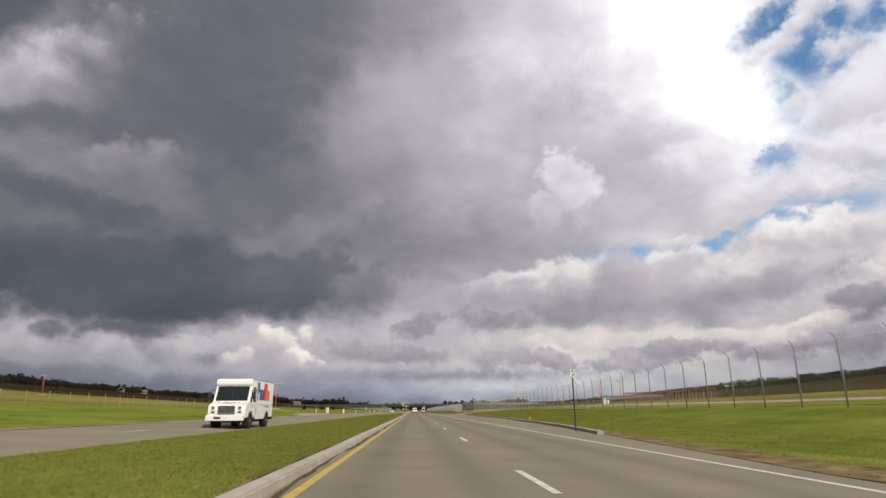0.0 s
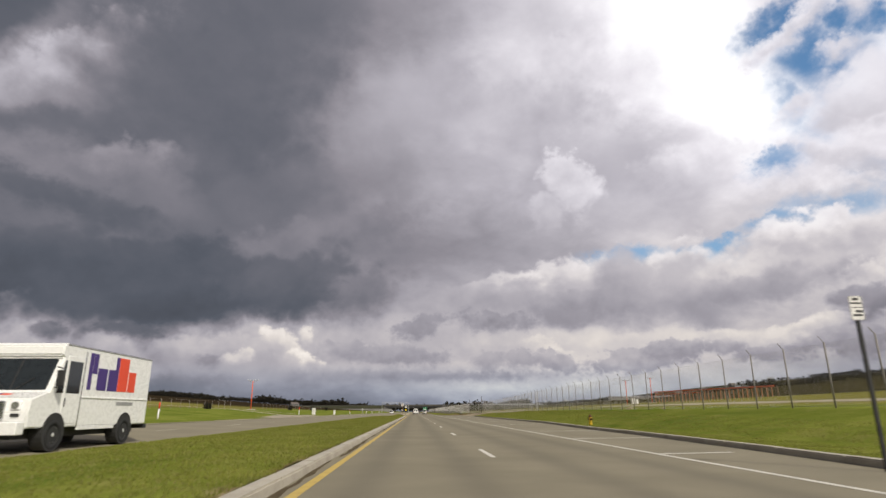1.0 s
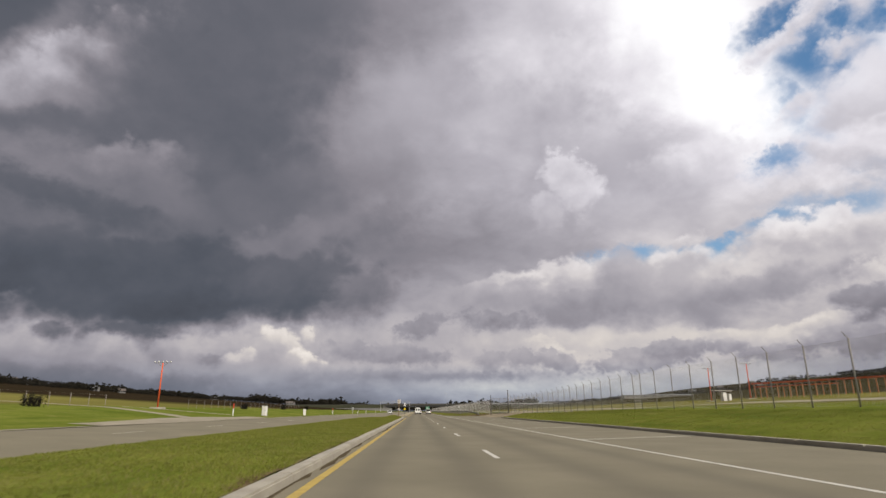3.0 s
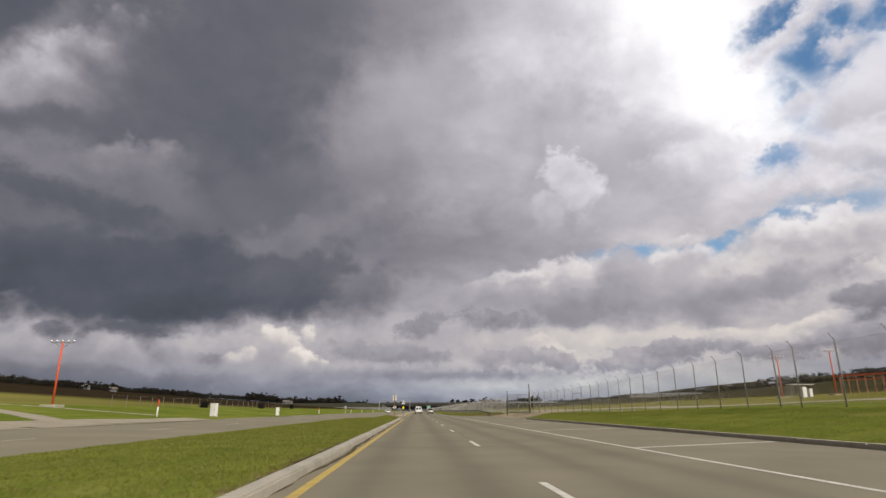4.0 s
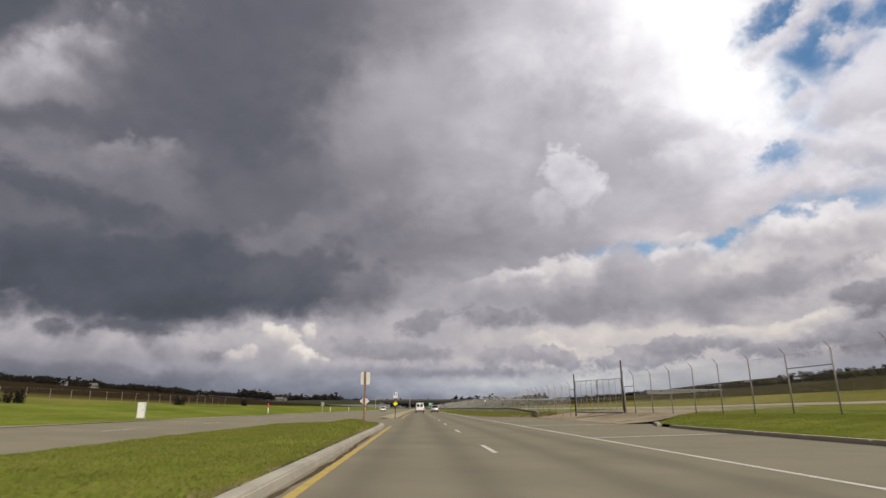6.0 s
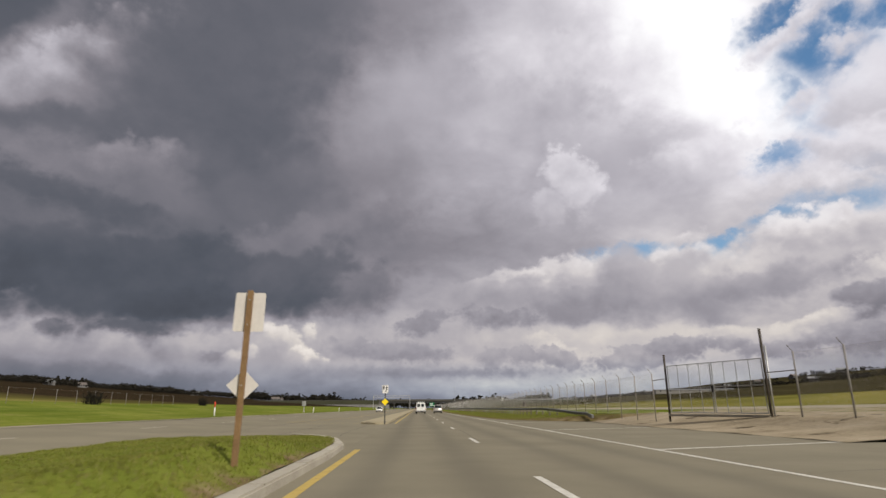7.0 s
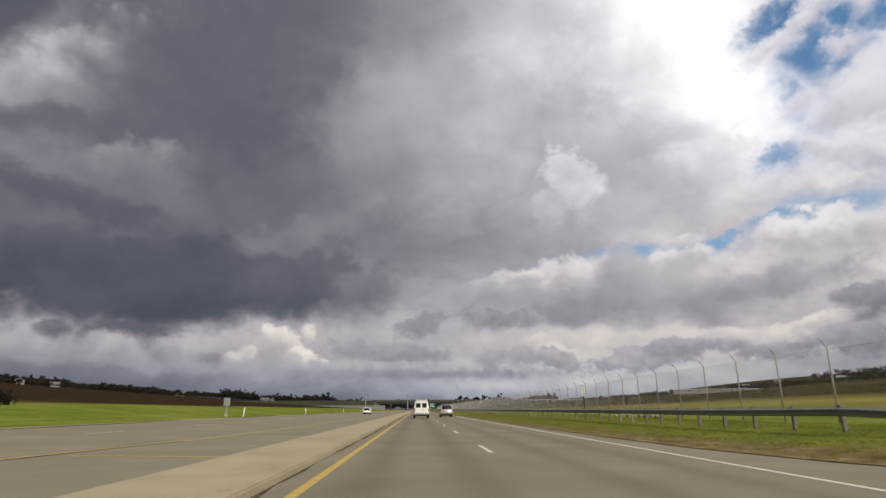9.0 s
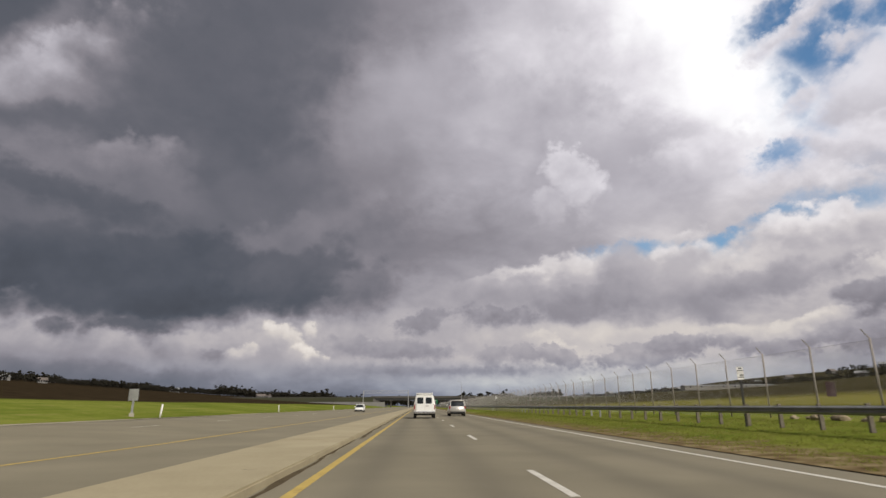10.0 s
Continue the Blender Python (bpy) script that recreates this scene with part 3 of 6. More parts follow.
def verge_sheet(edge, y0, y1, kerbed):
    ys = np.arange(y0, y1, 0.6 if y1 < 400 else 1.2)
    cols = np.linspace(0, 1, 26) ** 1.6

    def warp(gx, gy):
        start = edge(gy) + (0.16 if kerbed else 0.0)
        return start + gx * np.maximum(21.05 - start, 0.02)

    def height(gx, gy):
        start = edge(gy)
        rise = smooth(0, 1.6, gx - start)
        lift = 0.01 + (0.14 * smooth(27.0, 30.0, gy) if kerbed else 0.01)
        bumps = 0.018 * np.sin(gx * 3.1 + gy * 1.3) * np.sin(gy * 0.9 - gx * 1.7)
        return lift * (1 - rise) + np.maximum(lie(gx, gy), 0.05) * rise + np.where(gx - start > 0.4, bumps, 0)

    def dirt(gx, gy):
        away = gx - edge(gy)
        if kerbed:
            return np.where(gy < 30, 1.0 - away / 2.6, 0.12)
        return 1.2 - away / (3.1 + 1.5 * smooth(205, 190, gy))
    return sheet(cols, ys, height, M["verge"], dirt, warp)


solid("verge_east", verge_sheet(right_kerb, -60, 166.2, True), None, "mown green verge sloping up to the airfield fence", "grass verge", "structure")
solid("verge_far", verge_sheet(right_edge, 186.4, 1200, False), None, "green verge with a worn brown earth edge along the road", "grass verge", "structure")


def median_edge(y):
    return np.interp(y, [-80, 160.5, 163.5, 166, 167.6, 168.6], [-2.26, -2.26, -2.45, -3.1, -4.0, -6.5])


def median_height(gx, gy):
    """The median's crown, with a low mound behind its nose."""
    k = np.clip((gx + 9.85) / 7.6, 0, 1)
    crown = 0.05 + 0.09 * k + 0.05 * np.sin(np.pi * k)
    mound = 0.36 * np.exp(-((gx + 3.5) / 0.95) ** 2) * smooth(138, 150, gy) * (1 - smooth(156, 165, gy)) * smooth(0.0, 0.3, median_edge(gy) - gx)
    return crown * (1 - 0.6 * smooth(166, 168.6, gy)) + mound + 0.02 * np.sin(gx * 2.7 + gy * 1.1) * np.sin(gy * 0.8 - gx * 1.9)


def median_sheet():
    ys = np.concatenate([np.arange(-60, 160, 0.6), np.linspace(160, 168.5, 24)])
    cols = np.linspace(0, 1, 22)

    def warp(gx, gy):
        right = median_edge(gy)
        left = -9.85 + 1.2 * smooth(164, 168.6, gy)
        return left + gx * (right - left)

    height = median_height

    def dirt(gx, gy):
        return 0.62 - (median_edge(gy) - gx) / 1.1
    return sheet(cols, ys, height, M["verge"], dirt, warp)


solid("median", median_sheet(), None, "grassy median strip with lighter worn patches", "grass median", "structure")

# ---- drive to the airfield gate, tracks in the fields ----


def gate_drive():
    ys = np.linspace(163, 191, 34)
    cols = np.linspace(0, 1, 26)
    return sheet(cols, ys, lambda x, y: 0.006 + smooth(12.6, 18.2, x) * (0.30 + np.maximum(lie(x, y) - 0.30, 0)) + 0.012 * np.sin(x * 2 + y * 1.3), M["drive"], warp=lambda gx, gy: 13.2 + gx * 13.0)


def track(points, width, lift=0.03):
    """A worn track over the open ground along a line of (x, y) points."""
    verts, faces = [], []
    line = []
    for (xa, ya), (xb, yb) in zip(points, points[1:]):
        n = max(2, int(math.hypot(xb - xa, yb - ya) / 2.5))
        line += [(xa + (xb - xa) * i / n, ya + (yb - ya) * i / n) for i in range(n)]
    line.append(points[-1])
    for i, (x, y) in enumerate(line):
        ax, ay = line[max(i - 1, 0)]
        bx, by = line[min(i + 1, len(line) - 1)]
        d = math.hypot(bx - ax, by - ay)
        for k in range(5):
            o = (k / 4 - 0.5) * width * (1 + 0.12 * math.sin(i * 1.3 + k))
            px, py = x - (by - ay) / d * o, y + (bx - ax) / d * o
            verts.append((px, py, float(lie(px, py)) + lift - (0.02 if k in (0, 4) else 0)))
    for i in range(len(line) - 1):
        for k in range(4):
            faces.append((i * 5 + k, i * 5 + k + 1, i * 5 + k + 6, i * 5 + k + 5))
    return raw(verts, faces, M["gravel"], True)


solid("gate_drive", gate_drive(), None, "worn brown earth and gravel drive up to the airfield gate", "driveway", "structure")
solid("perimeter_track", track([(30, -60), (30, 60), (30, 120), (30, 160), (25.5, 196), (23, 240), (22, 300), (22, 700)], 3.8), None, "pale perimeter track inside the airfield fence", "track", "structure")
solid("field_track", track([(-17.6, 112), (-20, 118), (-24, 121), (-31, 124), (-60, 127)], 2.1), None, "pale gravel track turning off to the light tower", "track", "structure")
solid("track_apron", track([(-18.3, 97), (-18.7, 106), (-19.9, 113), (-19.6, 122), (-18.6, 136)], 3.0), None, "pale gravel apron where the track meets the road", "track", "structure")
solid("tower_path", track([(-22.5, 136), (-27, 133.5), (-33, 131)], 1.0), None, "narrow pale path to the foot of the tower", "track", "structure")

# ---- kerbs and island ----


def kerb_piece(length, width=0.30, height=0.15):
    bm = box(-width / 2, width / 2, 0.006, length - 0.006, -0.12, height, 0.0)
    top = [e for e in bm.edges if all(v.co.z > 0 for v in e.verts)]
    bmesh.ops.bevel(bm, geom=top, offset=0.03, segments=2, affect="EDGES")
    return bm


def kerb_line(points, step, name, label, mesh, jitter=0.006):
    """Kerb stones laid end to end along a line of points, each a piece of its own."""
    line = thing(name, label, "kerb", kind="structure")
    piece = 0
    along = [0.0]
    for (xa, ya), (xb, yb) in zip(points, points[1:]):
        along.append(along[-1] + math.hypot(xb - xa, yb - ya))
    px, py = [p[0] for p in points], [p[1] for p in points]
    s = 0.0
    while s + step <= along[-1] + 0.01:
        x0, y0, x1, y1 = np.interp(s, along, px), np.interp(s, along, py), np.interp(s + step, along, px), np.interp(s + step, along, py)
        stone = part("kerb_stone", mesh, None, line)
        stone.matrix_basis = pose(x0, y0, random.uniform(-jitter, jitter), 0, 0, math.degrees(math.atan2(y1 - y0, x1 - x0)) - 90)
        s += step
        piece += 1
    return line


stone = mesh_of(kerb_piece(3.0), M["concrete"])
short_stone = mesh_of(kerb_piece(1.0), M["concrete"])
kerb_line([(-2.09, y) for y in (-60, 160)], 3.0, "kerb_median", "pale concrete kerb with open joints beside the median", stone)
kerb_line([(-2.09, 159.0), (-2.2, 162), (-2.7, 164.8), (-3.6, 167.2), (-5.0, 168.6)], 1.0, "kerb_nose", "pale rounded concrete kerb at the median nose", short_stone)
kerb_line([(float(right_kerb(y)) + 0.03, y) for y in np.linspace(27.2, 158, 60)], 3.0, "kerb_east", "dark-stained concrete kerb beside the hatched shoulder", stone)
kerb_line([(float(right_kerb(y)) + 0.03, y) for y in np.linspace(158, 165.9, 30)], 1.0, "kerb_corner", "concrete kerb turning into the drive", short_stone)


def island():
    top = thing("island", "tan concrete traffic island with stained joints", "traffic island", kind="structure")
    bm = box(-1.02, 1.02, 0.003, 5.997, -0.1, 0.13)
    bmesh.ops.bevel(bm, geom=[e for e in bm.edges if all(v.co.z > 0 for v in e.verts) and abs(e.verts[0].co.x - e.verts[1].co.x) < 0.1], offset=0.03, segments=2, affect="EDGES")
    slab = mesh_of(bm, M["island"])
    for i in range(80):
        part("slab", slab, None, top).matrix_basis = pose(-3.14, 189.4 + 6 * i, random.uniform(-0.004, 0.004))
    nose = bmesh.new()
    outline = [(-4.16, 189.38), (-4.14, 189.1), (-4.02, 188.95), (-4.05, 188.7), (-3.86, 188.5), (-3.80, 188.2), (-3.6, 187.95), (-3.45, 187.6), (-3.2, 187.35), (-2.95, 187.12), (-2.6, 187.1), (-2.36, 187.3), (-2.2, 187.62), (-2.17, 188.0), (-2.22, 188.3), (-2.14, 188.6), (-2.14, 189.38)]
    face = nose.faces.new([nose.verts.new((x, y, -0.1)) for x, y in reversed(outline)])
    made = bmesh.ops.extrude_face_region(nose, geom=[face])
    bmesh.ops.translate(nose, vec=(0, 0, 0.20), verts=[g for g in made["geom"] if isinstance(g, bmesh.types.BMVert)])
    bmesh.ops.recalc_face_normals(nose, faces=nose.faces[:])
    bmesh.ops.bevel(nose, geom=[e for e in nose.edges if all(v.co.z > 0 for v in e.verts)], offset=0.03, segments=2, affect="EDGES")
    part("nose", nose, M["island"], top, "chipped rounded nose of the island")


island()

# ---- paint on the road ----


def paint(name, material, label, pieces):
    """Flat stripes 4 mm proud of the road; each piece is (x0, y0, x1, y1, width), its ends square."""
    line = thing(name, label, "road marking", kind="structure")
    for x0, y0, x1, y1, w in pieces:
        length = math.hypot(x1 - x0, y1 - y0)
        n = max(1, int(length / 4))
        bm = bmesh.new()
        rows = []
        for i in range(n + 1):
            rows.append([bm.verts.new((-w / 2, length * i / n, 0)), bm.verts.new((w / 2, length * i / n, 0))])
        for (a, b), (c, d) in zip(rows, rows[1:]):
            bm.faces.new((a, b, d, c))
        stripe = part("stripe", bm, material, line)
        slope = 0.0 if x0 > -10 else 0.05 * (-10 - x0)
        stripe.matrix_basis = pose(x0, y0, 0.004 + slope, 0, 0, math.degrees(math.atan2(y1 - y0, x1 - x0)) - 90)
    return line


near_ends = [21.9 + 13.65 * k for k in range(-6, 5)] + [89.2] + [101.6 + 12.55 * k for k in range(0, 46)]
paint("lane_dashes", M["white_paint"], "worn white lane dashes on grey asphalt", [(1.95, y, 1.95, y + 3.05, 0.13) for y in near_ends])
paint("edge_line", M["white_paint"], "worn white edge line on grey asphalt", [(6.3, -60, 6.3, 700, 0.14)])
paint("median_line", M["yellow_paint"], "worn yellow line beside the median kerb", [(-1.61, -60, -1.61, 161.5, 0.16), (-1.61, 188.8, -1.61, 700, 0.16)])
bars = [(6.38, 36.2, 8.5, 36.6), (6.38, 44.9, 9.9, 45.5), (6.38, 53.8, 11.2, 54.8)]
bars += [(6.38, y, float(right_kerb(y)) - 0.3, y + 2.7) for y in (70.0, 85.2, 100.3, 115.6, 130.7, 146.0)] + [(6.38, 160.7, 14.6, 163.9), (6.38, 174.6, 12.9, 178.0), (6.38, 190.2, 9.9, 190.9)]
paint("shoulder_hatching", M["white_paint"], "white hatching bars across the paved shoulder", [(*p, 0.2) for p in bars])
paint("oncoming_dashes", M["white_paint"], "faded white dashes between the oncoming lanes", [(-13.5, y, -13.5, y + 3.05, 0.13) for y in np.arange(-20, 600, 12.19).tolist()])
paint("oncoming_line", M["yellow_paint"], "faded yellow line along the oncoming lanes", [(-10.4, 193, -8.5, 209, 0.15), (-8.5, 209, -7.8, 226, 0.15), (-7.8, 226, -7.6, 700, 0.15)])
paint("island_hatching", M["yellow_paint"], "faded yellow bars beside the traffic island", [(-9.8, 192.2, -4.3, 190.8, 0.16), (-8.6, 201.9, -4.3, 201.2, 0.16), (-8.1, 212.4, -4.3, 211.8, 0.16)])


def seam(points, width, seed, material="tar"):
    """A wandering tar-filled crack, as a ribbon that swells and pinches."""
    rnd = random.Random(seed)
    line = []
    for (xa, ya), (xb, yb) in zip(points, points[1:]):
        n = max(2, int(math.hypot(xb - xa, yb - ya) / 0.7))
        line += [(xa + (xb - xa) * i / n, ya + (yb - ya) * i / n) for i in range(n)]
    line.append(points[-1])
    verts, faces = [], []
    across = abs(points[-1][0] - points[0][0]) > abs(points[-1][1] - points[0][1])
    wander = 0.0
    for i, (x, y) in enumerate(line):
        wander = wander * 0.86 + rnd.uniform(-0.05, 0.05)
        w = width * rnd.uniform(0.4, 1.2) / 2 * (0.15 if i in (0, len(line) - 1) else 1)
        for s in (-1, 1):
            px, py = (x, y + wander + s * w) if across else (x + wander + s * w, y)
            verts.append((px, py, 0.003 + max(0.0, 0.05 * (-10 - px))))
    for i in range(len(line) - 1):
        faces.append((2 * i, 2 * i + 1, 2 * i + 3, 2 * i + 2))
    return raw(verts, faces, M[material])


seams = thing("tar_seams", "dark tar-sealed cracks in the asphalt", "road crack", kind="structure")
cracks = [[(x + 0.05 * k, y), (x + 0.05 * k + 0.25, y + 0.05)] for k, (x, y) in enumerate(((0.55, 168.5), (0.5, 171), (0.52, 174), (0.5, 178)))]
cracks += [[(-9.5, 165), (-9.45, 190), (-9.3, 216)], [(-6.0, 171), (-6.2, 186)], [(-3.2, 169.5), (-3.4, 186)]]
cracks += [[(2.12, 104.8), (2.2, 113.0)], [(2.15, 116.0), (2.25, 125.0)], [(2.15, 166.0), (2.2, 176.0)]]
cracks += [[(-1.5, y), (6.0, y + 0.6)] for y in (27, 63, 101, 143, 182, 224, 262)] + [[(-17.0, y), (-10.2, y + 0.3)] for y in (96, 128, 150, 172, 201, 233)] + [[(6.6, y), (11.0, y + 1.0)] for y in (78, 121, 155, 184)]
gutter = [[(-1.88, y), (-1.88, y + 18.5)] for y in range(-40, 150, 19)] + [[(-2.05, y), (-2.05, y + 18.5)] for y in range(190, 420, 19)]
for k, line in enumerate(gutter):
    part("gutter_dirt", seam(line, 0.14, 50 + k, "dirt"), None, seams, "dark dirt caught along the kerb foot")
for k, line in enumerate(cracks):
    part("seam", seam(line, 0.045 if len(line) > 2 else 0.03, k), None, seams)

# ---- more materials ----
# weathered steel, its tone lowered to carry the cloud shade on the posts
M["fence_dark"] = surface("weathered_steel_shaded", [(0.3, grey(0.15, 1.08)), (0.55, grey(0.23, 1.08)), (0.8, grey(0.33, 1.08))], 1.5, 0.65, 0.2, grain=10, coord="Object")
# the same post steel, paler: sunlight on the posts is put into the colour
M["post_pale"] = surface("post_steel_lit", [(0.3, grey(0.19, 1.12)), (0.55, grey(0.27, 1.12)), (0.8, grey(0.36, 1.10))], 1.5, 0.6, 0.15, grain=10, coord="Object")
M["timber"] = surface("weathered_timber", [(0.3, (0.13, 0.075, 0.035)), (0.55, (0.22, 0.135, 0.065)), (0.8, (0.30, 0.20, 0.105))], 3.0, 0.85, grain=9, coord="Object", bump=0.3)
M["grey_timber"] = surface("greyed_timber", [(0.3, (0.09, 0.075, 0.058)), (0.55, (0.17, 0.15, 0.12)), (0.8, (0.27, 0.245, 0.205))], 3.0, 0.9, grain=9, coord="Object", bump=0.3)
M["dark_timber"] = surface("creosoted_timber", [(0.3, (0.035, 0.030, 0.025)), (0.6, (0.075, 0.062, 0.05)), (0.8, (0.22, 0.19, 0.15))], 3.0, 0.85, grain=9, coord="Object", bump=0.3)
M["black_steel"] = surface("dark_sign_post", [(0.3, grey(0.02)), (0.8, grey(0.06))], 3.0, 0.55, 0.2, grain=9, coord="Object")
M["sign_white"] = surface("sign_sheeting_white", [(0.3, grey(0.62, 1.02)), (0.8, grey(0.78, 1.02))], 2.0, 0.45, grain=8, coord="Object")
M["sign_back"] = surface("bare_aluminium_sign_back", [(0.3, grey(0.52, 1.06)), (0.8, grey(0.68, 1.06))], 2.0, 0.55, 0.1, grain=8, coord="Object")
M["sign_yellow"] = surface("sign_sheeting_yellow", [(0.3, (0.86, 0.64, 0.01)), (0.8, (0.95, 0.74, 0.02))], 2.0, 0.4, grain=8, coord="Object")
M["sign_black"] = surface("sign_black_ink", [(0.3, grey(0.015)), (0.8, grey(0.03))], 2.0, 0.5, grain=8, coord="Object")
M["sign_grey"] = surface("sign_grey_ink", [(0.3, grey(0.22)), (0.8, grey(0.34))], 2.0, 0.5, grain=8, coord="Object")
M["sign_green"] = surface("sign_sheeting_green", [(0.3, (0.01, 0.14, 0.06)), (0.8, (0.02, 0.2, 0.09))], 2.0, 0.5, grain=8, coord="Object")
M["leg_paint"] = surface("bleached_orange_paint", [(0.3, (0.42, 0.16, 0.07)), (0.8, (0.55, 0.27, 0.14))], 2.0, 0.7, grain=9, coord="Object")
M["maroon"] = surface("faded_maroon_sign", [(0.3, (0.07, 0.045, 0.05)), (0.8, (0.12, 0.08, 0.085))], 2.0, 0.6, grain=8, coord="Object")
M["orange"] = surface("faded_orange_paint", [(0.3, (0.55, 0.075, 0.02)), (0.55, (0.68, 0.11, 0.03)), (0.8, (0.74, 0.17, 0.06))], 1.5, 0.6, grain=10, coord="Object")
M["red_paint"] = surface("marker_red", [(0.3, (0.50, 0.04, 0.015)), (0.8, (0.68, 0.08, 0.03))], 2.0, 0.55, grain=8, coord="Object")
M["white_gloss"] = surface("white_cabinet_paint", [(0.3, grey(0.60, 1.03)), (0.8, grey(0.78, 1.03))], 1.5, 0.5, grain=10, coord="Object", spots=((0.35, 0.32, 0.26), 2.0, 0.7))
M["hydrant_yellow"] = surface("hydrant_yellow", [(0.3, (0.5, 0.32, 0.02)), (0.8, (0.68, 0.46, 0.04))], 3.0, 0.5, grain=8, coord="Object", spots=((0.12, 0.07, 0.03), 3.0, 0.66))
M["rust"] = surface("rusty_iron", [(0.3, (0.07, 0.03, 0.015)), (0.8, (0.16, 0.075, 0.035))], 3.0, 0.8, grain=8, coord="Object")
M["lens"] = surface("lamp_glass", [(0.3, grey(0.7)), (0.8, grey(0.85))], 2.0, 0.2, grain=6, coord="Object", spec=0.6)
M["bark"] = surface("bare_twigs", [(0.3, (0.016, 0.015, 0.013)), (0.6, (0.028, 0.026, 0.020)), (0.8, (0.044, 0.041, 0.028))], 0.15, 1.0, grain=8, spec=0.0)
M["rail"] = surface("weathered_rail_steel", [(0.3, grey(0.17)), (0.55, grey(0.25)), (0.8, grey(0.33))], 1.2, 0.55, 0.35, grain=14, spots=((0.14, 0.09, 0.05), 1.5, 0.68))

# ---- chain-link fences ----
BAY = 3.08


def link_panel(length, height, thick=0.003, gap=0.115, material="wire"):
    """Woven wire: two sets of slanting three-sided wires, clipped to the panel, in the yz plane."""
    verts, faces = [], []
    r = thick

    def wire(a, b):
        a, b = Vector(a), Vector(b)
        d = (b - a).normalized()
        side = d.cross(Vector((1, 0, 0)))
        n = len(verts)
        for p in (a, b):
            for k in range(3):
                t = k * 2 * math.pi / 3
                verts.append(p + Vector((1, 0, 0)) * math.cos(t) * r + side * math.sin(t) * r)
        for k in range(3):
            faces.append((n + k, n + (k + 1) % 3, n + 3 + (k + 1) % 3, n + 3 + k))
    for lean in (1, -1):
        y = -height
        while y < length:
            a0, a1 = max(0.0, y), min(length, y + height)
            if a1 - a0 > 0.02:
                p, q = (a0, a0 - y), (a1, a1 - y)
                if lean < 0:
                    p, q = (length - p[0], p[1]), (length - q[0], q[1])
                wire((0, p[0], p[1]), (0, q[0], q[1]))
            y += gap
    for z in (0.01, height * 0.5, height - 0.01):
        wire((0, 0, z), (0, length, z))
    return raw(verts, faces, M[material])


def fence_run(label, line, height, arms, post_radius=0.031, post_mat="fence_dark", panel_height=None, wires=True, brace=None):
    """A fence along (x, y) posts; each post with its slanted arm, each bay with its woven panel and top rail."""
    fence = thing("chain_link_fence", label, "fence", (line[0][0], line[0][1], 0), group="airfield fences")
    ox, oy = line[0]
    panel_height = panel_height or height - 0.12
    post = mesh_of(rod((0, 0, -0.3), (0, 0, height), post_radius, sides=8), M[post_mat], True)
    arm_bm = rod((0, 0, height - 0.02), (-0.24, 0, height + 0.27), 0.018, sides=6)
    for k in (0.35, 0.68, 0.98):
        rod((-0.24 * k, 0, height + 0.27 * k - 0.02), (-0.24 * k - 0.012, 0, height + 0.27 * k + 0.03), 0.012, sides=5, bm=arm_bm)
    arm = mesh_of(arm_bm, M[post_mat])
    panel = link_panel(BAY, panel_height, 0.0021) if arms else link_panel(BAY, panel_height, 0.0008, 0.3, "rust")
    rail = mesh_of(rod((0, 0, 0), (0, BAY, 0), 0.0016, sides=4), M["wire"])
    strand = mesh_of(rod((0, 0, 0), (0, BAY, 0), 0.0010, sides=4), M["wire"])
    for i, (x, y) in enumerate(line):
        z = float(lie(x, y))
        lean = random.uniform(-0.6, 0.6)
        p = part("post", post, None, fence)
        p.matrix_basis = pose(x - ox, y - oy, z, lean, random.uniform(-0.5, 0.5))
        if arms:
            a = part("arm", arm, None, p)
            a.matrix_basis = Matrix()
        if i + 1 < len(line):
            nx, ny = line[i + 1]
            nz = float(lie(nx, ny))
            run = math.hypot(nx - x, ny - y)
            turn = math.degrees(math.atan2(ny - y, nx - x)) - 90
            tilt = math.degrees(math.atan2(nz - z, run))
            size = Matrix.Diagonal((1, run / BAY, 1, 1))
            at = pose(x - ox, y - oy, z + 0.05, tilt, 0, turn)
            part("panel", panel, None, fence).matrix_basis = at @ size
            part("top_wire", rail, None, fence).matrix_basis = at @ Matrix.Translation((0, 0, panel_height)) @ size
            if arms and wires:
                for k in (0.35, 0.68, 0.98):
                    part("barbed_strand", strand, None, fence).matrix_basis = at @ Matrix.Translation((-0.24 * k, 0, height - 0.05 + 0.27 * k)) @ size
    if brace is not None:
        (xa, ya), (xb, yb) = line[brace], line[brace + 1]
        part("brace", rod((xa - ox, ya - oy, float(lie(xa, ya)) + 2.2), (xb - ox, yb - oy, float(lie(xb, yb)) + 2.2), 0.022), M[post_mat], fence)
    return fence


def straight(x0, y0, x1, y1, first=0.0, step=BAY):
    length = math.hypot(x1 - x0, y1 - y0)
    n = int((length - first) / step)
    return [(x0 + (x1 - x0) * (first + step * i) / length, y0 + (y1 - y0) * (first + step * i) / length) for i in range(n + 1)]


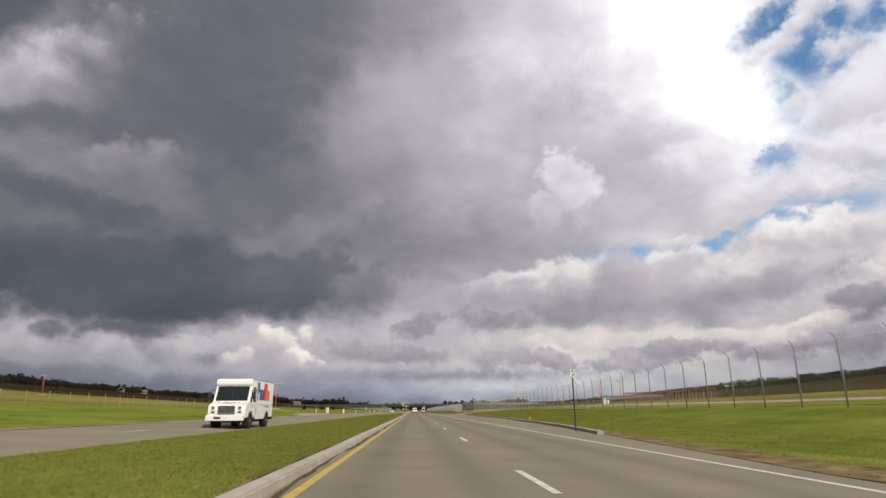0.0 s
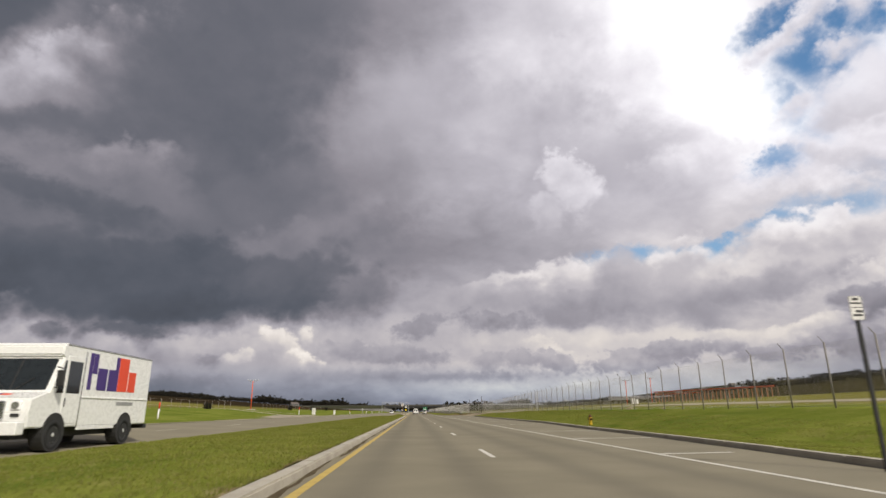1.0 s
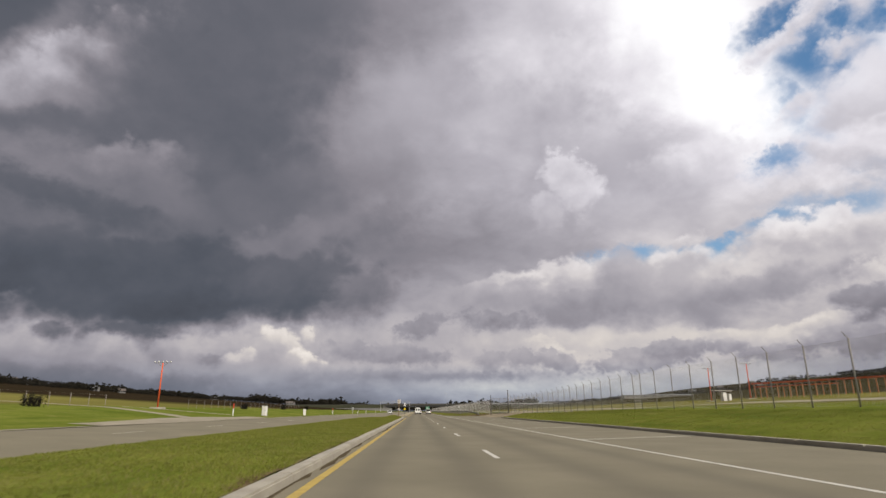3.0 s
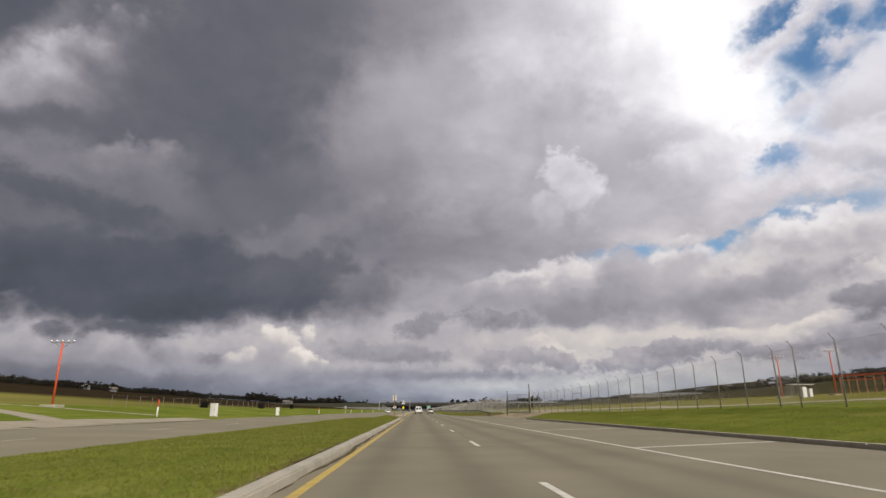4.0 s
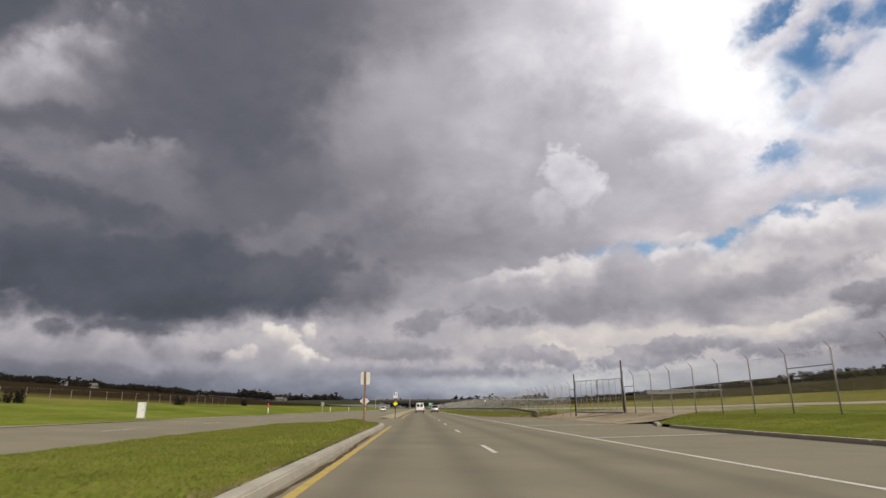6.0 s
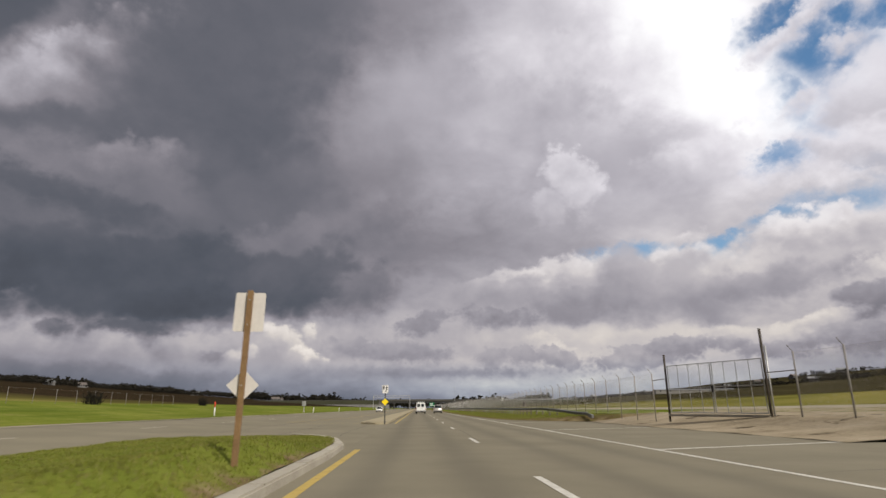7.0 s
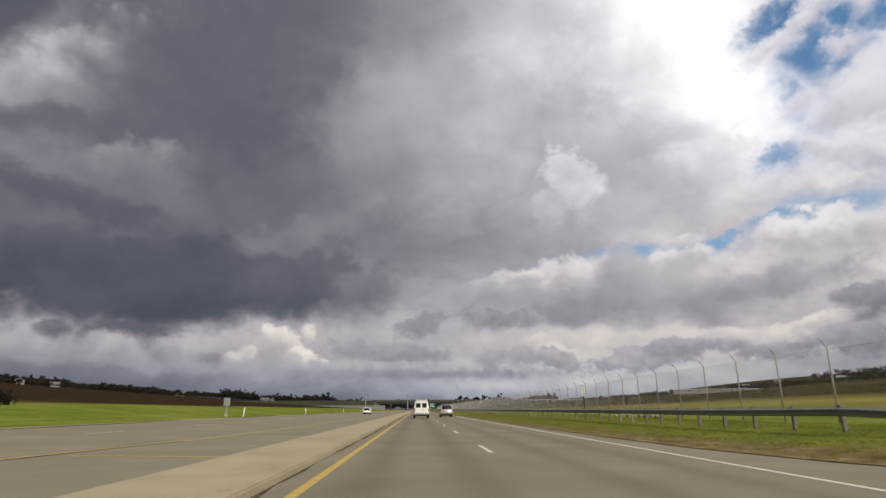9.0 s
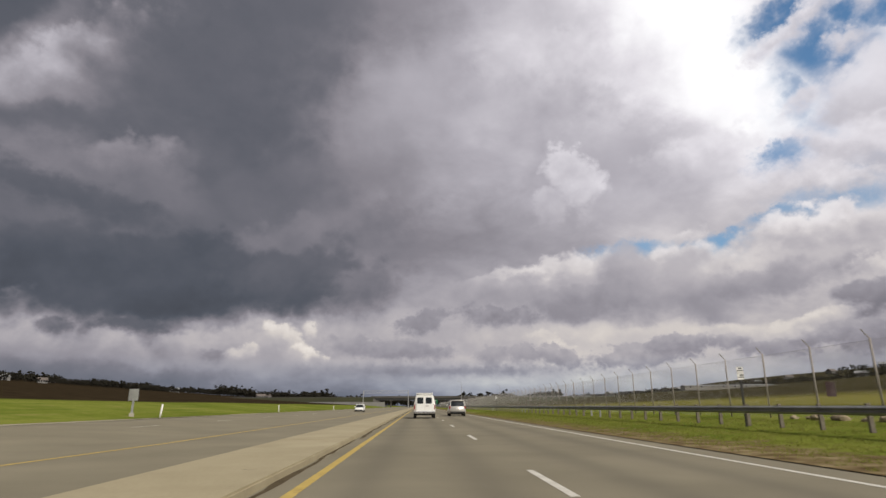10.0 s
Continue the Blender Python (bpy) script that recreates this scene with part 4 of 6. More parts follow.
east = straight(19, 34.45 - 20 * BAY, 19, 113.0) + straight(19, 113.15, 19, 145.0) + straight(19, 146.9, 17.45, 172.6)
fence_run("tall grey chain-link airfield fence with slanted barbed-wire arms", east, 2.95, True, 0.037, brace=len(east) - 8)
fence_run("tall grey chain-link airfield fence running towards the overpass", straight(15.0, 182.1, 14.4, 430, step=3.1) + straight(14.3, 434, 14.0, 590, step=6.0), 2.65, True, 0.033, "post_pale")
fence_run("low chain-link field fence with pale posts", straight(-31, 40, -31, 123.2), 1.2, False, 0.02, "post_pale", 1.1)
fence_run("low chain-link field fence ending beside the light tower", straight(-31, 145.0, -31, 222), 1.2, False, 0.019, "fence_dark", 1.1)


def shrub_clump(x, y, size, seed):
    """A low dark thicket caught in the fence: leaning stems that fork into many thin twigs."""
    rnd = random.Random(seed)
    verts, faces = [], []

    def twig(a, b, r):
        side = (b - a).cross(Vector((rnd.uniform(-1, 1), rnd.uniform(-1, 1), 0.3))).normalized() * r
        n = len(verts)
        verts.extend([a + side, a - side, b])
        faces.append((n, n + 1, n + 2))
    for _ in range(60):
        foot = Vector((rnd.uniform(-0.3, 0.3), rnd.uniform(-0.9, 0.9), -0.05)) * size
        tip = foot + Vector((rnd.uniform(-0.3, 0.3), rnd.uniform(-0.4, 0.4), rnd.uniform(0.5, 1.05))) * size
        twig(foot, tip, 0.02 * size)
        for _ in range(14):
            a = foot.lerp(tip, rnd.uniform(0.15, 0.95))
            twig(a, a + Vector((rnd.uniform(-1, 1), rnd.uniform(-1, 1), rnd.uniform(-0.2, 1))) * 0.22 * size, 0.022 * size)
    ob = solid("shrub", raw(verts, faces, M["bark"]), None, "dark leafless thicket growing into the field fence", "shrub", group="fence thickets")
    ob.matrix_basis = pose(x, y, float(lie(x, y)))
    return ob


for i, (x, y, s) in enumerate(((-30.8, 111.5, 1.1), (-30.8, 171, 1.1), (-30.8, 203.0, 1.3), (-30.8, 232, 1.2))):
    shrub_clump(x, y, s, i)

# ---- the airfield gate ----


def gate_leaf(width, height):
    """One swinging leaf in the yz plane: a tube frame, four uprights, a middle rail and woven wire."""
    return rod((0, 0, 0.08), (0, width, 0.08), 0.022, bm=rod((0, 0, height), (0, width, height), 0.022, bm=rod((0, 0.03, 0.08), (0, 0.03, height), 0.028, bm=rod((0, width - 0.03, 0.08), (0, width - 0.03, height), 0.028))))


def build_gate():
    (xa, ya), (xb, yb) = (17.3, 173.5), (14.8, 179.5)
    ground = 0.66
    gate = thing("airfield_gate", "closed double chain-link gate between tall weathered posts", "gate", (xa, ya, ground))
    length = math.hypot(xb - xa, yb - ya)
    turn = math.degrees(math.atan2(yb - ya, xb - xa)) - 90
    big = part("gate_post", rod((0, 0, -0.4), (0, 0, 4.25), 0.065, sides=12), M["dark_timber"], gate, "tall weathered gate post", True)
    pale = part("gate_pipe", rod((0.11, -0.08, -0.4), (0.11, -0.08, 3.4), 0.045, sides=10), M["galvanised"], gate, "pale steel pipe beside the gate post", True)
    other = part("gate_post", rod((0, 0, -0.4), (0, 0, 3.45), 0.06, sides=12), M["dark_timber"], gate, "tall weathered gate post", True)
    other.matrix_basis = pose(xb - xa, yb - ya, 0.0)
    leaf_w = length / 2 - 0.16
    for side in (0, 1):
        frame_ = part("leaf_frame", gate_leaf(leaf_w, 2.75), M["galvanised"], gate)
        frame_.matrix_basis = pose(0, 0, 0.02, 0, 0, turn) @ Matrix.Translation((0, 0.12 + side * (leaf_w + 0.06), 0))
        for k in (1, 2, 3):
            part("upright", rod((0, leaf_w * k / 4, 0.08), (0, leaf_w * k / 4, 2.75), 0.018), M["galvanised"], frame_)
        part("middle_rail", rod((0, 0, 1.45), (0, leaf_w, 1.45), 0.018), M["galvanised"], frame_)
        woven = part("woven_wire", link_panel(leaf_w, 2.6), None, frame_)
        woven.matrix_basis = Matrix.Translation((0, 0, 0.1))
    latch = part("latch", box(-0.05, 0.05, -0.07, 0.07, 1.2, 1.55, 0.01), M["black_steel"], gate, "dark latch and chain")
    latch.matrix_basis = pose((xb - xa) / 2, (yb - ya) / 2, 0.0, 0, 0, turn)
    for (x0, y0), (x1, y1) in (((0, 0), (17.45 - xa, 171.3 - ya)), ((xb - xa, yb - ya), (15.0 - xa, 182.1 - ya))):
        part("brace", rod((x0, y0, 2.05), (x1, y1, 2.05), 0.025), M["fence_dark"], gate)
    part("sill", box(-0.12, 0.12, 0, length, -0.1, 0.03, 0.01), M["concrete"], gate, "low concrete sill").matrix_basis = pose(0, 0, 0, 0, 0, turn)


build_gate()

# ---- guard rail ----


def rail_section(length):
    """A W-shaped beam along y, its face towards -x."""
    prof = [(0.0, 0.0), (-0.015, 0.025), (-0.075, 0.06), (-0.08, 0.10), (-0.02, 0.135), (-0.02, 0.175), (-0.08, 0.21), (-0.075, 0.25), (-0.015, 0.285), (0.0, 0.31)]
    prof = [(x, z * 0.82) for x, z in prof]
    verts, faces = [], []
    for y in (0.0, length):
        for x, z in prof:
            verts.append((x, y, z))
        for x, z in prof:
            verts.append((x + 0.006, y, z))
    n = len(prof)
    for i in range(n - 1):
        faces += [(i, i + 1, 2 * n + i + 1, 2 * n + i), (n + i + 1, n + i, 3 * n + i, 3 * n + i + 1)]
    faces += [(0, 2 * n, 3 * n, n), (n - 1, 2 * n - 1, 4 * n - 1, 3 * n - 1)]
    return raw(verts, faces, M["rail"])


def guard_rail():
    rail = thing("guard_rail", "weathered steel guard rail on short timber posts", "guard rail", (11.6, 191.6, 0))
    line = [(1.9, 0.0), (1.55, 3.8), (1.1, 7.6), (0.55, 11.4), (0.15, 15.2), (0.0, 19.0)] + [(0.0, 19.0 + 3.81 * i) for i in range(1, 95)]
    beam = rail_section(3.83)
    post = mesh_of(box(0.01, 0.13, -0.045, 0.045, -0.7, 0.04, 0.01), M["grey_timber"])
    slim = mesh_of(box(0.01, 0.11, -0.035, 0.035, -0.7, 0.04, 0.008), M["rail"])
    for i, ((x0, y0), (x1, y1)) in enumerate(zip(line, line[1:])):
        def top(x, y, k):
            g = float(lie(11.6 + x, 191.6 + y))
            return g + (0.03, 0.14, 0.36, 0.52, 0.52)[min(k, 4)]
        z0, z1 = top(x0, y0, i), top(x1, y1, i + 1)
        turn = math.degrees(math.atan2(y1 - y0, x1 - x0)) - 90
        part("beam", beam, None, rail).matrix_basis = pose(x0, y0, z0, math.degrees(math.atan2(z1 - z0, 3.81)), 0, turn)
        if i > 1:
            for k in (0, 0.5):
                part("post", post if i % 7 else slim, None, rail).matrix_basis = pose(x0 + (x1 - x0) * k, y0 + (y1 - y0) * k, z0 + (z1 - z0) * k + 0.27, random.uniform(-2, 2), random.uniform(-1.5, 1.5), turn)
    part("end_shoe", box(-0.12, 0.06, -0.7, 0.05, -0.02, 0.24, 0.03), M["rail"], rail, "turned-down end shoe").matrix_basis = pose(1.95, 0.0, float(lie(13.5, 191.6)) - 0.05, 8, 0, 5)


guard_rail()

# ---- signs ----


def sign_post(name, label, x, y, z, top, mat, width=0.06, depth=0.045, group="road signs", lean=0.0):
    sign = thing(name, label, "road sign", (x, y, z), group=group)
    sign.matrix_basis = pose(x, y, z, 0, lean)
    bm = box(-width / 2, width / 2, -depth / 2, depth / 2, -0.5, top, 0.006)
    part("post", bm, M[mat], sign)
    return sign


def panel_of(sign, w, h, zc, mat, y=-0.035, r=0.035, label="", name="panel"):
    p = part(name, plate(round_rect(-w / 2, w / 2, -h / 2, h / 2, r), 0.004), M[mat], sign, label)
    p.matrix_basis = Matrix.Translation((0, y, zc))
    return p


def stripes(panel, rows, mat, y=-0.0035):
    """Plain bars on a panel: (x0, x1, z0, z1)."""
    for x0, x1, z0, z1 in rows:
        part("bar", plate([(x0, z0), (x1, z0), (x1, z1), (x0, z1)], 0.003), M[mat], panel).matrix_basis = Matrix.Translation((0, y, 0))


def small_notice(x, y, z, top, label):
    sign = sign_post("notice_sign", label, x, y, z, top - 0.25, "black_steel", 0.07, 0.05)
    p = panel_of(sign, 0.27, 0.47, top - 0.25, "sign_white", label="white notice panel with dark bars")
    frame_rows = [(-0.125, 0.125, 0.218, 0.225), (-0.125, 0.125, -0.225, -0.218), (-0.125, -0.118, -0.22, 0.22), (0.118, 0.125, -0.22, 0.22)]
    stripes(p, frame_rows, "sign_grey")
    stripes(p, [(-0.06, 0.06, 0.15, 0.20), (-0.11, 0.11, 0.08, 0.11), (-0.12, 0.12, 0.00, 0.012), (-0.03, 0.11, -0.09, -0.045), (-0.09, 0.10, -0.16, -0.12)], "sign_black")
    return sign


small_notice(8.55, 31.4, 0.28, 2.95, "small white notice on a dark post in the verge")
small_notice(11.95, 228.4, 0.10, 2.36, "small white notice on a dark post beside the guard rail")
small_notice(12.3, 300.0, 0.25, 2.3, "small white notice on a dark post beyond the guard rail")


def keep_right_sign():
    sign = sign_post("keep_right_sign", "white arrow sign over a yellow diamond on a dark post", -2.3, 187.3, 0.15, 2.5, "black_steel", 0.07, 0.05)
    p = panel_of(sign, 0.45, 0.58, 2.24, "sign_white", label="white panel with a black bent arrow")
    stripes(p, [(-0.205, 0.205, 0.262, 0.27), (-0.205, 0.205, -0.27, -0.262), (-0.205, -0.197, -0.26, 0.26), (0.197, 0.205, -0.26, 0.26)], "sign_black")
    wedge = [(-0.165, 0.195), (-0.155, 0.0), (-0.115, -0.06), (-0.07, 0.0), (-0.04, 0.195)]
    shaft = [(0.005, -0.21), (0.055, -0.21), (0.06, -0.13), (0.10, -0.06), (0.125, 0.02), (0.125, 0.085), (0.175, 0.085), (0.095, 0.225), (0.015, 0.085), (0.07, 0.085), (0.07, 0.035), (0.045, -0.03), (0.01, -0.10)]
    for name, pts in (("wedge", wedge), ("arrow", shaft)):
        part(name, plate(pts, 0.003), M["sign_black"], p).matrix_basis = Matrix.Translation((0, -0.0035, 0))
    d = 0.245
    q = part("diamond", plate([(0, -d), (d, 0), (0, d), (-d, 0)], 0.004), M["sign_yellow"], sign, "plain yellow diamond marker")
    q.matrix_basis = Matrix.Translation((0, -0.035, 1.37))
    part("foot", rod((0, 0, -0.02), (0, 0, 0.04), 0.09, 0.07, sides=10), M["black_steel"], sign)


keep_right_sign()


def sign_from_behind():
    sign = sign_post("road_sign", "pale backs of two signs on a brown timber post", -2.62, 153.8, 0.1, 2.75, "timber", 0.085, 0.06, lean=0.6)
    p = panel_of(sign, 0.46, 0.60, 2.42, "sign_back", 0.034, 0.03, "bare aluminium sign back")
    d = 0.24
    part("diamond", plate([(0, -d), (d, 0), (0, d), (-d, 0)], 0.004), M["sign_back"], sign, "bare aluminium diamond back").matrix_basis = Matrix.Translation((0, 0.034, 1.32))
    for z in (2.22, 2.6, 1.32):
        part("bolt", rod((0, -0.04, z), (0, -0.03, z), 0.012, sides=6), M["galvanised"], sign)


sign_from_behind()


def grey_board(x, y, label):
    z = float(lie(x, y))
    sign = sign_post("notice_board", label, x, y, z, 1.2, "galvanised", 0.12, 0.10, "field notices")
    panel_of(sign, 0.66, 0.78, 1.45, "galvanised", -0.06, 0.02, "plain grey board")
    part("foot", box(-0.14, 0.14, -0.1, 0.1, -0.1, 0.22, 0.02), M["concrete"], sign, "pale concrete foot")


grey_board(-19.57, 248.9, "grey board on a short pale post in the grass")
board = solid("fence_sign", plate(round_rect(-0.15, 0.15, -0.26, 0.26, 0.02), 0.005, plate(round_rect(-0.11, 0.11, 0.06, 0.16, 0.01), 0.002)), M["maroon"], "faded maroon notice wired to the chain-link fence", "sign")
board.matrix_basis = pose(14.9, 227.8, 1.61, 0, 0, -30)

# ---- marker posts, cabinets, hydrant ----


def marker(x, y, height, red, lean=0.0, label=""):
    z = float(lie(x, y)) - 0.02
    post = thing("marker_post", label or ("white marker post with a red top in the grass" if red else "plain white marker post in the grass"), "marker post", group="marker posts")
    post.matrix_basis = pose(x, y, z, 0, lean)
    cut = height * (0.6 if red else 0.99)
    part("shaft", rod((0, 0, -0.2), (0, 0, cut), 0.065, 0.06, 10), M["white_gloss"], post, "", True)
    part("cap", rod((0, 0, cut), (0, 0, height), 0.062, 0.055, 10), M["red_paint" if red else "white_gloss"], post, "faded red cap" if red else "", True)


for x, y, h, red, lean in ((-21.4, 133.3, 1.40, True, 1), (-19.4, 203.1, 1.30, True, -1), (-21.0, 71.0, 1.35, True, 2), (-20.2, 62.0, 0.75, False, 0), (-18.2, 250.2, 0.95, False, 7), (-18.6, 288, 0.9, False, 0), (-18.6, 340, 0.9, False, 2)):
    marker(x, y, h, red, lean)


def cabinet(x, y, w, d, h, label, turn=0.0):
    z = float(lie(x, y))
    cab = thing("utility_cabinet", label, "utility cabinet", (x, y, z), turn, group="roadside cabinets")
    part("plinth", box(-w / 2 - 0.06, w / 2 + 0.06, -d / 2 - 0.06, d / 2 + 0.06, -0.15, 0.05, 0.01), M["concrete"], cab)
    part("body", box(-w / 2, w / 2, -d / 2, d / 2, 0.05, h, 0.02), M["white_gloss"], cab)
    door = part("door", box(-w / 2 + 0.03, w / 2 - 0.03, -d / 2 - 0.015, -d / 2, 0.10, h - 0.06, 0.005), M["white_gloss"], cab)
    part("handle", box(w / 2 - 0.09, w / 2 - 0.06, -d / 2 - 0.035, -d / 2 - 0.015, h * 0.5, h * 0.5 + 0.12, 0.005), M["black_steel"], door)
    part("lid", box(-w / 2 - 0.02, w / 2 + 0.02, -d / 2 - 0.02, d / 2 + 0.02, h, h + 0.03, 0.008), M["white_gloss"], cab)


cabinet(-20.56, 144.6, 0.58, 0.5, 1.28, "tall white utility cabinet in the grass", -12)
cabinet(-19.3, 167.0, 0.45, 0.4, 1.05, "small white utility cabinet in the grass", 8)


def hydrant(x, y, z):
    h = thing("fire_hydrant", "yellow fire hydrant with a rusty dark bonnet on the verge", "fire hydrant", (x, y, z))
    h.matrix_basis = pose(x, y, z) @ Matrix.Scale(0.86, 4)
    part("barrel", rod((0, 0, -0.1), (0, 0, 0.52), 0.105, 0.10, 16, rod((0, 0, -0.05), (0, 0, 0.06), 0.15, sides=16)), M["hydrant_yellow"], h, "", True)
    part("flange", rod((0, 0, 0.50), (0, 0, 0.55), 0.145, sides=16), M["rust"], h, "rusty flange", True)
    dome = bmesh.new()
    bmesh.ops.create_uvsphere(dome, u_segments=16, v_segments=8, radius=0.115, matrix=Matrix.Translation((0, 0, 0.56)) @ Matrix.Diagonal((1, 1, 1.15, 1)))
    part("bonnet", rod((0, 0, 0.66), (0, 0, 0.76), 0.03, sides=5, bm=dome), M["rust"], h, "rusty dark bonnet")
    for a, b, r in (((-0.09, 0, 0.38), (-0.20, 0, 0.38), 0.055), ((0.09, 0, 0.38), (0.20, 0, 0.38), 0.055), ((0, -0.09, 0.34), (0, -0.21, 0.34), 0.075)):
        part("outlet", rod(a, b, r, sides=10, bm=rod(Vector(a).lerp(Vector(b), 0.6), b, r + 0.015, sides=6)), M["rust"], h, "dark outlet cap")


hydrant(11.75, 60.3, 0.24)

# ---- approach lights ----


def light_tower(x, y, height, label, bar=1.9, turn=0.0):
    z = float(lie(x, y))
    tower = thing("approach_light_tower", label, "light tower", (x, y, z), turn, group="approach lights")
    part("pad", box(-0.7, 0.7, -0.6, 0.6, -0.2, 0.12, 0.03), M["concrete"], tower, "pale concrete pad")
    part("mast", rod((0, 0, 0.1), (0, 0, height), 0.085, 0.07, 12), M["orange"], tower, "orange tapered mast", True)
    cross = part("crossbar", rod((-bar / 2, 0, height), (bar / 2, 0, height), 0.03), M["fence_dark"], tower, "thin dark crossbar")
    for s in (-1, 1):
        part("strut", rod((s * bar * 0.34, 0, height), (0, 0, height - 0.5), 0.022), M["fence_dark"], tower)
    for k in range(5):
        cx = bar * (k / 4 - 0.5)
        lamp = part("lamp", rod((cx, -0.10, height + 0.14), (cx, 0.10, height + 0.16), 0.075, 0.06, 10, rod((cx, 0, height), (cx, 0, height + 0.1), 0.015)), M["lens"], tower, "pale round lamp", True)


light_tower(-30.6, 134.4, 5.3, "orange approach light tower with five lamps on a crossbar")
light_tower(-106, 175, 5.4, "orange approach light tower standing in the ploughed field")
light_tower(57.0, 161, 5.9, "orange approach light tower beside the antenna frame")
light_tower(52.9, 166.5, 5.8, "orange approach light tower beyond the airfield fence")


def antenna_frame():
    """A long orange beam on many short legs."""
    (xa, ya), (xb, yb) = (58.0, 162.0), (66.5, 127.2)
    length = math.hypot(xb - xa, yb - ya)
    turn = math.degrees(math.atan2(yb - ya, xb - xa))
    base = float(lie(63, 141))
    rig = thing("antenna_frame", "long faded orange steel frame on many short legs", "antenna array", (xa, ya, base), turn)
    part("beam", box(0, length, -0.1, 0.1, 2.0, 2.24, 0.02), M["orange"], rig)
    part("lower_beam", box(0, length * 0.45, 0.35, 0.45, 1.5, 1.62, 0.01), M["orange"], rig)
    leg = mesh_of(box(-0.05, 0.05, -0.05, 0.05, -0.6, 2.01, 0.01), M["leg_paint"])
    back_leg = mesh_of(box(-0.06, 0.06, 0.9, 1.02, -0.6, 1.9, 0.01, rod((0, 0, 1.9), (0, 0.96, 1.9), 0.04)), M["timber"])
    for i in range(30):
        d = length * (i + 0.5) / 30
        part("leg", leg, None, rig).matrix_basis = Matrix.Translation((d, 0, 0))
        if i % 2:
            part("back_leg", back_leg, None, rig).matrix_basis = Matrix.Translation((d + 0.4, 0, 0))


antenna_frame()


def field_shelter(x, y):
    z = float(lie(x, y))
    hut = thing("equipment_cabinets", "white equipment cabinets under a thin flat canopy", "equipment shelter", (x, y, z), 12)
    for i, (cx, w, h) in enumerate(((-0.55, 0.7, 1.35), (0.5, 0.5, 1.1))):
        part("cabinet", box(cx - w / 2, cx + w / 2, -0.3, 0.3, -0.2, h, 0.02), M["white_gloss"], hut)
    part("canopy", box(-2.8, 1.0, -0.5, 0.5, 1.62, 1.70, 0.02), M["sign_back"], hut, "thin grey canopy")
    for cx in (-2.6, -1.3, 0.9):
        part("post", rod((cx, 0, -0.2), (cx, 0, 1.63), 0.035), M["fence_dark"], hut)


field_shelter(52.8, 161.0)


def field_stone(x, y, size, seed):
    rnd = random.Random(seed)
    bm = bmesh.new()
    bmesh.ops.create_icosphere(bm, subdivisions=2, radius=size)
    for v in bm.verts:
        v.co = Vector((v.co.x * 1.3, v.co.y, v.co.z * 0.8)) * rnd.uniform(0.78, 1.12)
    ob = solid("stone", bm, M["drive"], "pale rough stone lying along the fence foot", "stone", group="stones along the fence")
    ob.matrix_basis = pose(x, y, float(lie(x, y)) + size * 0.25, rnd.uniform(-15, 15), rnd.uniform(-15, 15), rnd.uniform(0, 360))


rnd = random.Random(9)
for i in range(11):
    field_stone(14.75 + rnd.uniform(-0.15, 0.2), 222.5 + i * 0.75 + rnd.uniform(-0.3, 0.3), rnd.uniform(0.10, 0.24), i)

for i, (x, y, size) in enumerate(((19.6, 139.4, 0.16), (19.5, 136.2, 0.20), (20.1, 141.2, 0.12), (19.7, 74.5, 0.22), (19.5, 84.0, 0.14), (19.6, 66.8, 0.13))):
    field_stone(x, y, size, 20 + i)

# ---- vehicles ----


def car_paint(name, colour, rough=0.28, metal=0.0):
    material = surface(name, [(0.3, tuple(c * 0.97 for c in colour)), (0.8, colour)], 1.5, rough, metal, grain=8, coord="Object", spec=0.5)
    material.node_tree.nodes["Principled BSDF"].inputs["Coat Weight"].default_value = 0.4
    material.node_tree.nodes["Principled BSDF"].inputs["Coat Roughness"].default_value = 0.08
    return material


M["van_white"] = car_paint("van_white_paint", (0.78, 0.78, 0.76))
M["suv_silver"] = car_paint("pale_silver_paint", (0.56, 0.545, 0.51), 0.32, 0.45)
M["dark_glass"] = surface("dark_vehicle_glass", [(0.3, (0.012, 0.015, 0.017)), (0.8, (0.025, 0.03, 0.033))], 1.0, 0.08, grain=4, coord="Object", spec=0.6)
M["rubber"] = surface("tyre_rubber", [(0.3, grey(0.012)), (0.8, grey(0.03))], 4.0, 0.85, grain=8, coord="Object")
M["trim"] = surface("black_plastic_trim", [(0.3, grey(0.018)), (0.8, grey(0.04))], 4.0, 0.6, grain=8, coord="Object")
M["rim"] = surface("bright_wheel_rim", [(0.3, grey(0.58)), (0.8, grey(0.78))], 4.0, 0.4, 0.4, grain=8, coord="Object")
M["tail_red"] = surface("red_lamp_lens", [(0.3, (0.20, 0.008, 0.008)), (0.8, (0.34, 0.015, 0.012))], 4.0, 0.2, grain=8, coord="Object", spec=0.6)
M["logo_purple"] = surface("logo_purple", [(0.3, (0.045, 0.022, 0.14)), (0.8, (0.062, 0.032, 0.19))], 2.0, 0.4, grain=8, coord="Object")
M["logo_orange"] = surface("logo_orange", [(0.3, (0.62, 0.055, 0.02)), (0.8, (0.78, 0.085, 0.03))], 2.0, 0.4, grain=8, coord="Object")
M["chrome"] = surface("dull_chrome", [(0.3, grey(0.5)), (0.8, grey(0.65))], 3.0, 0.25, 0.9, grain=8, coord="Object")


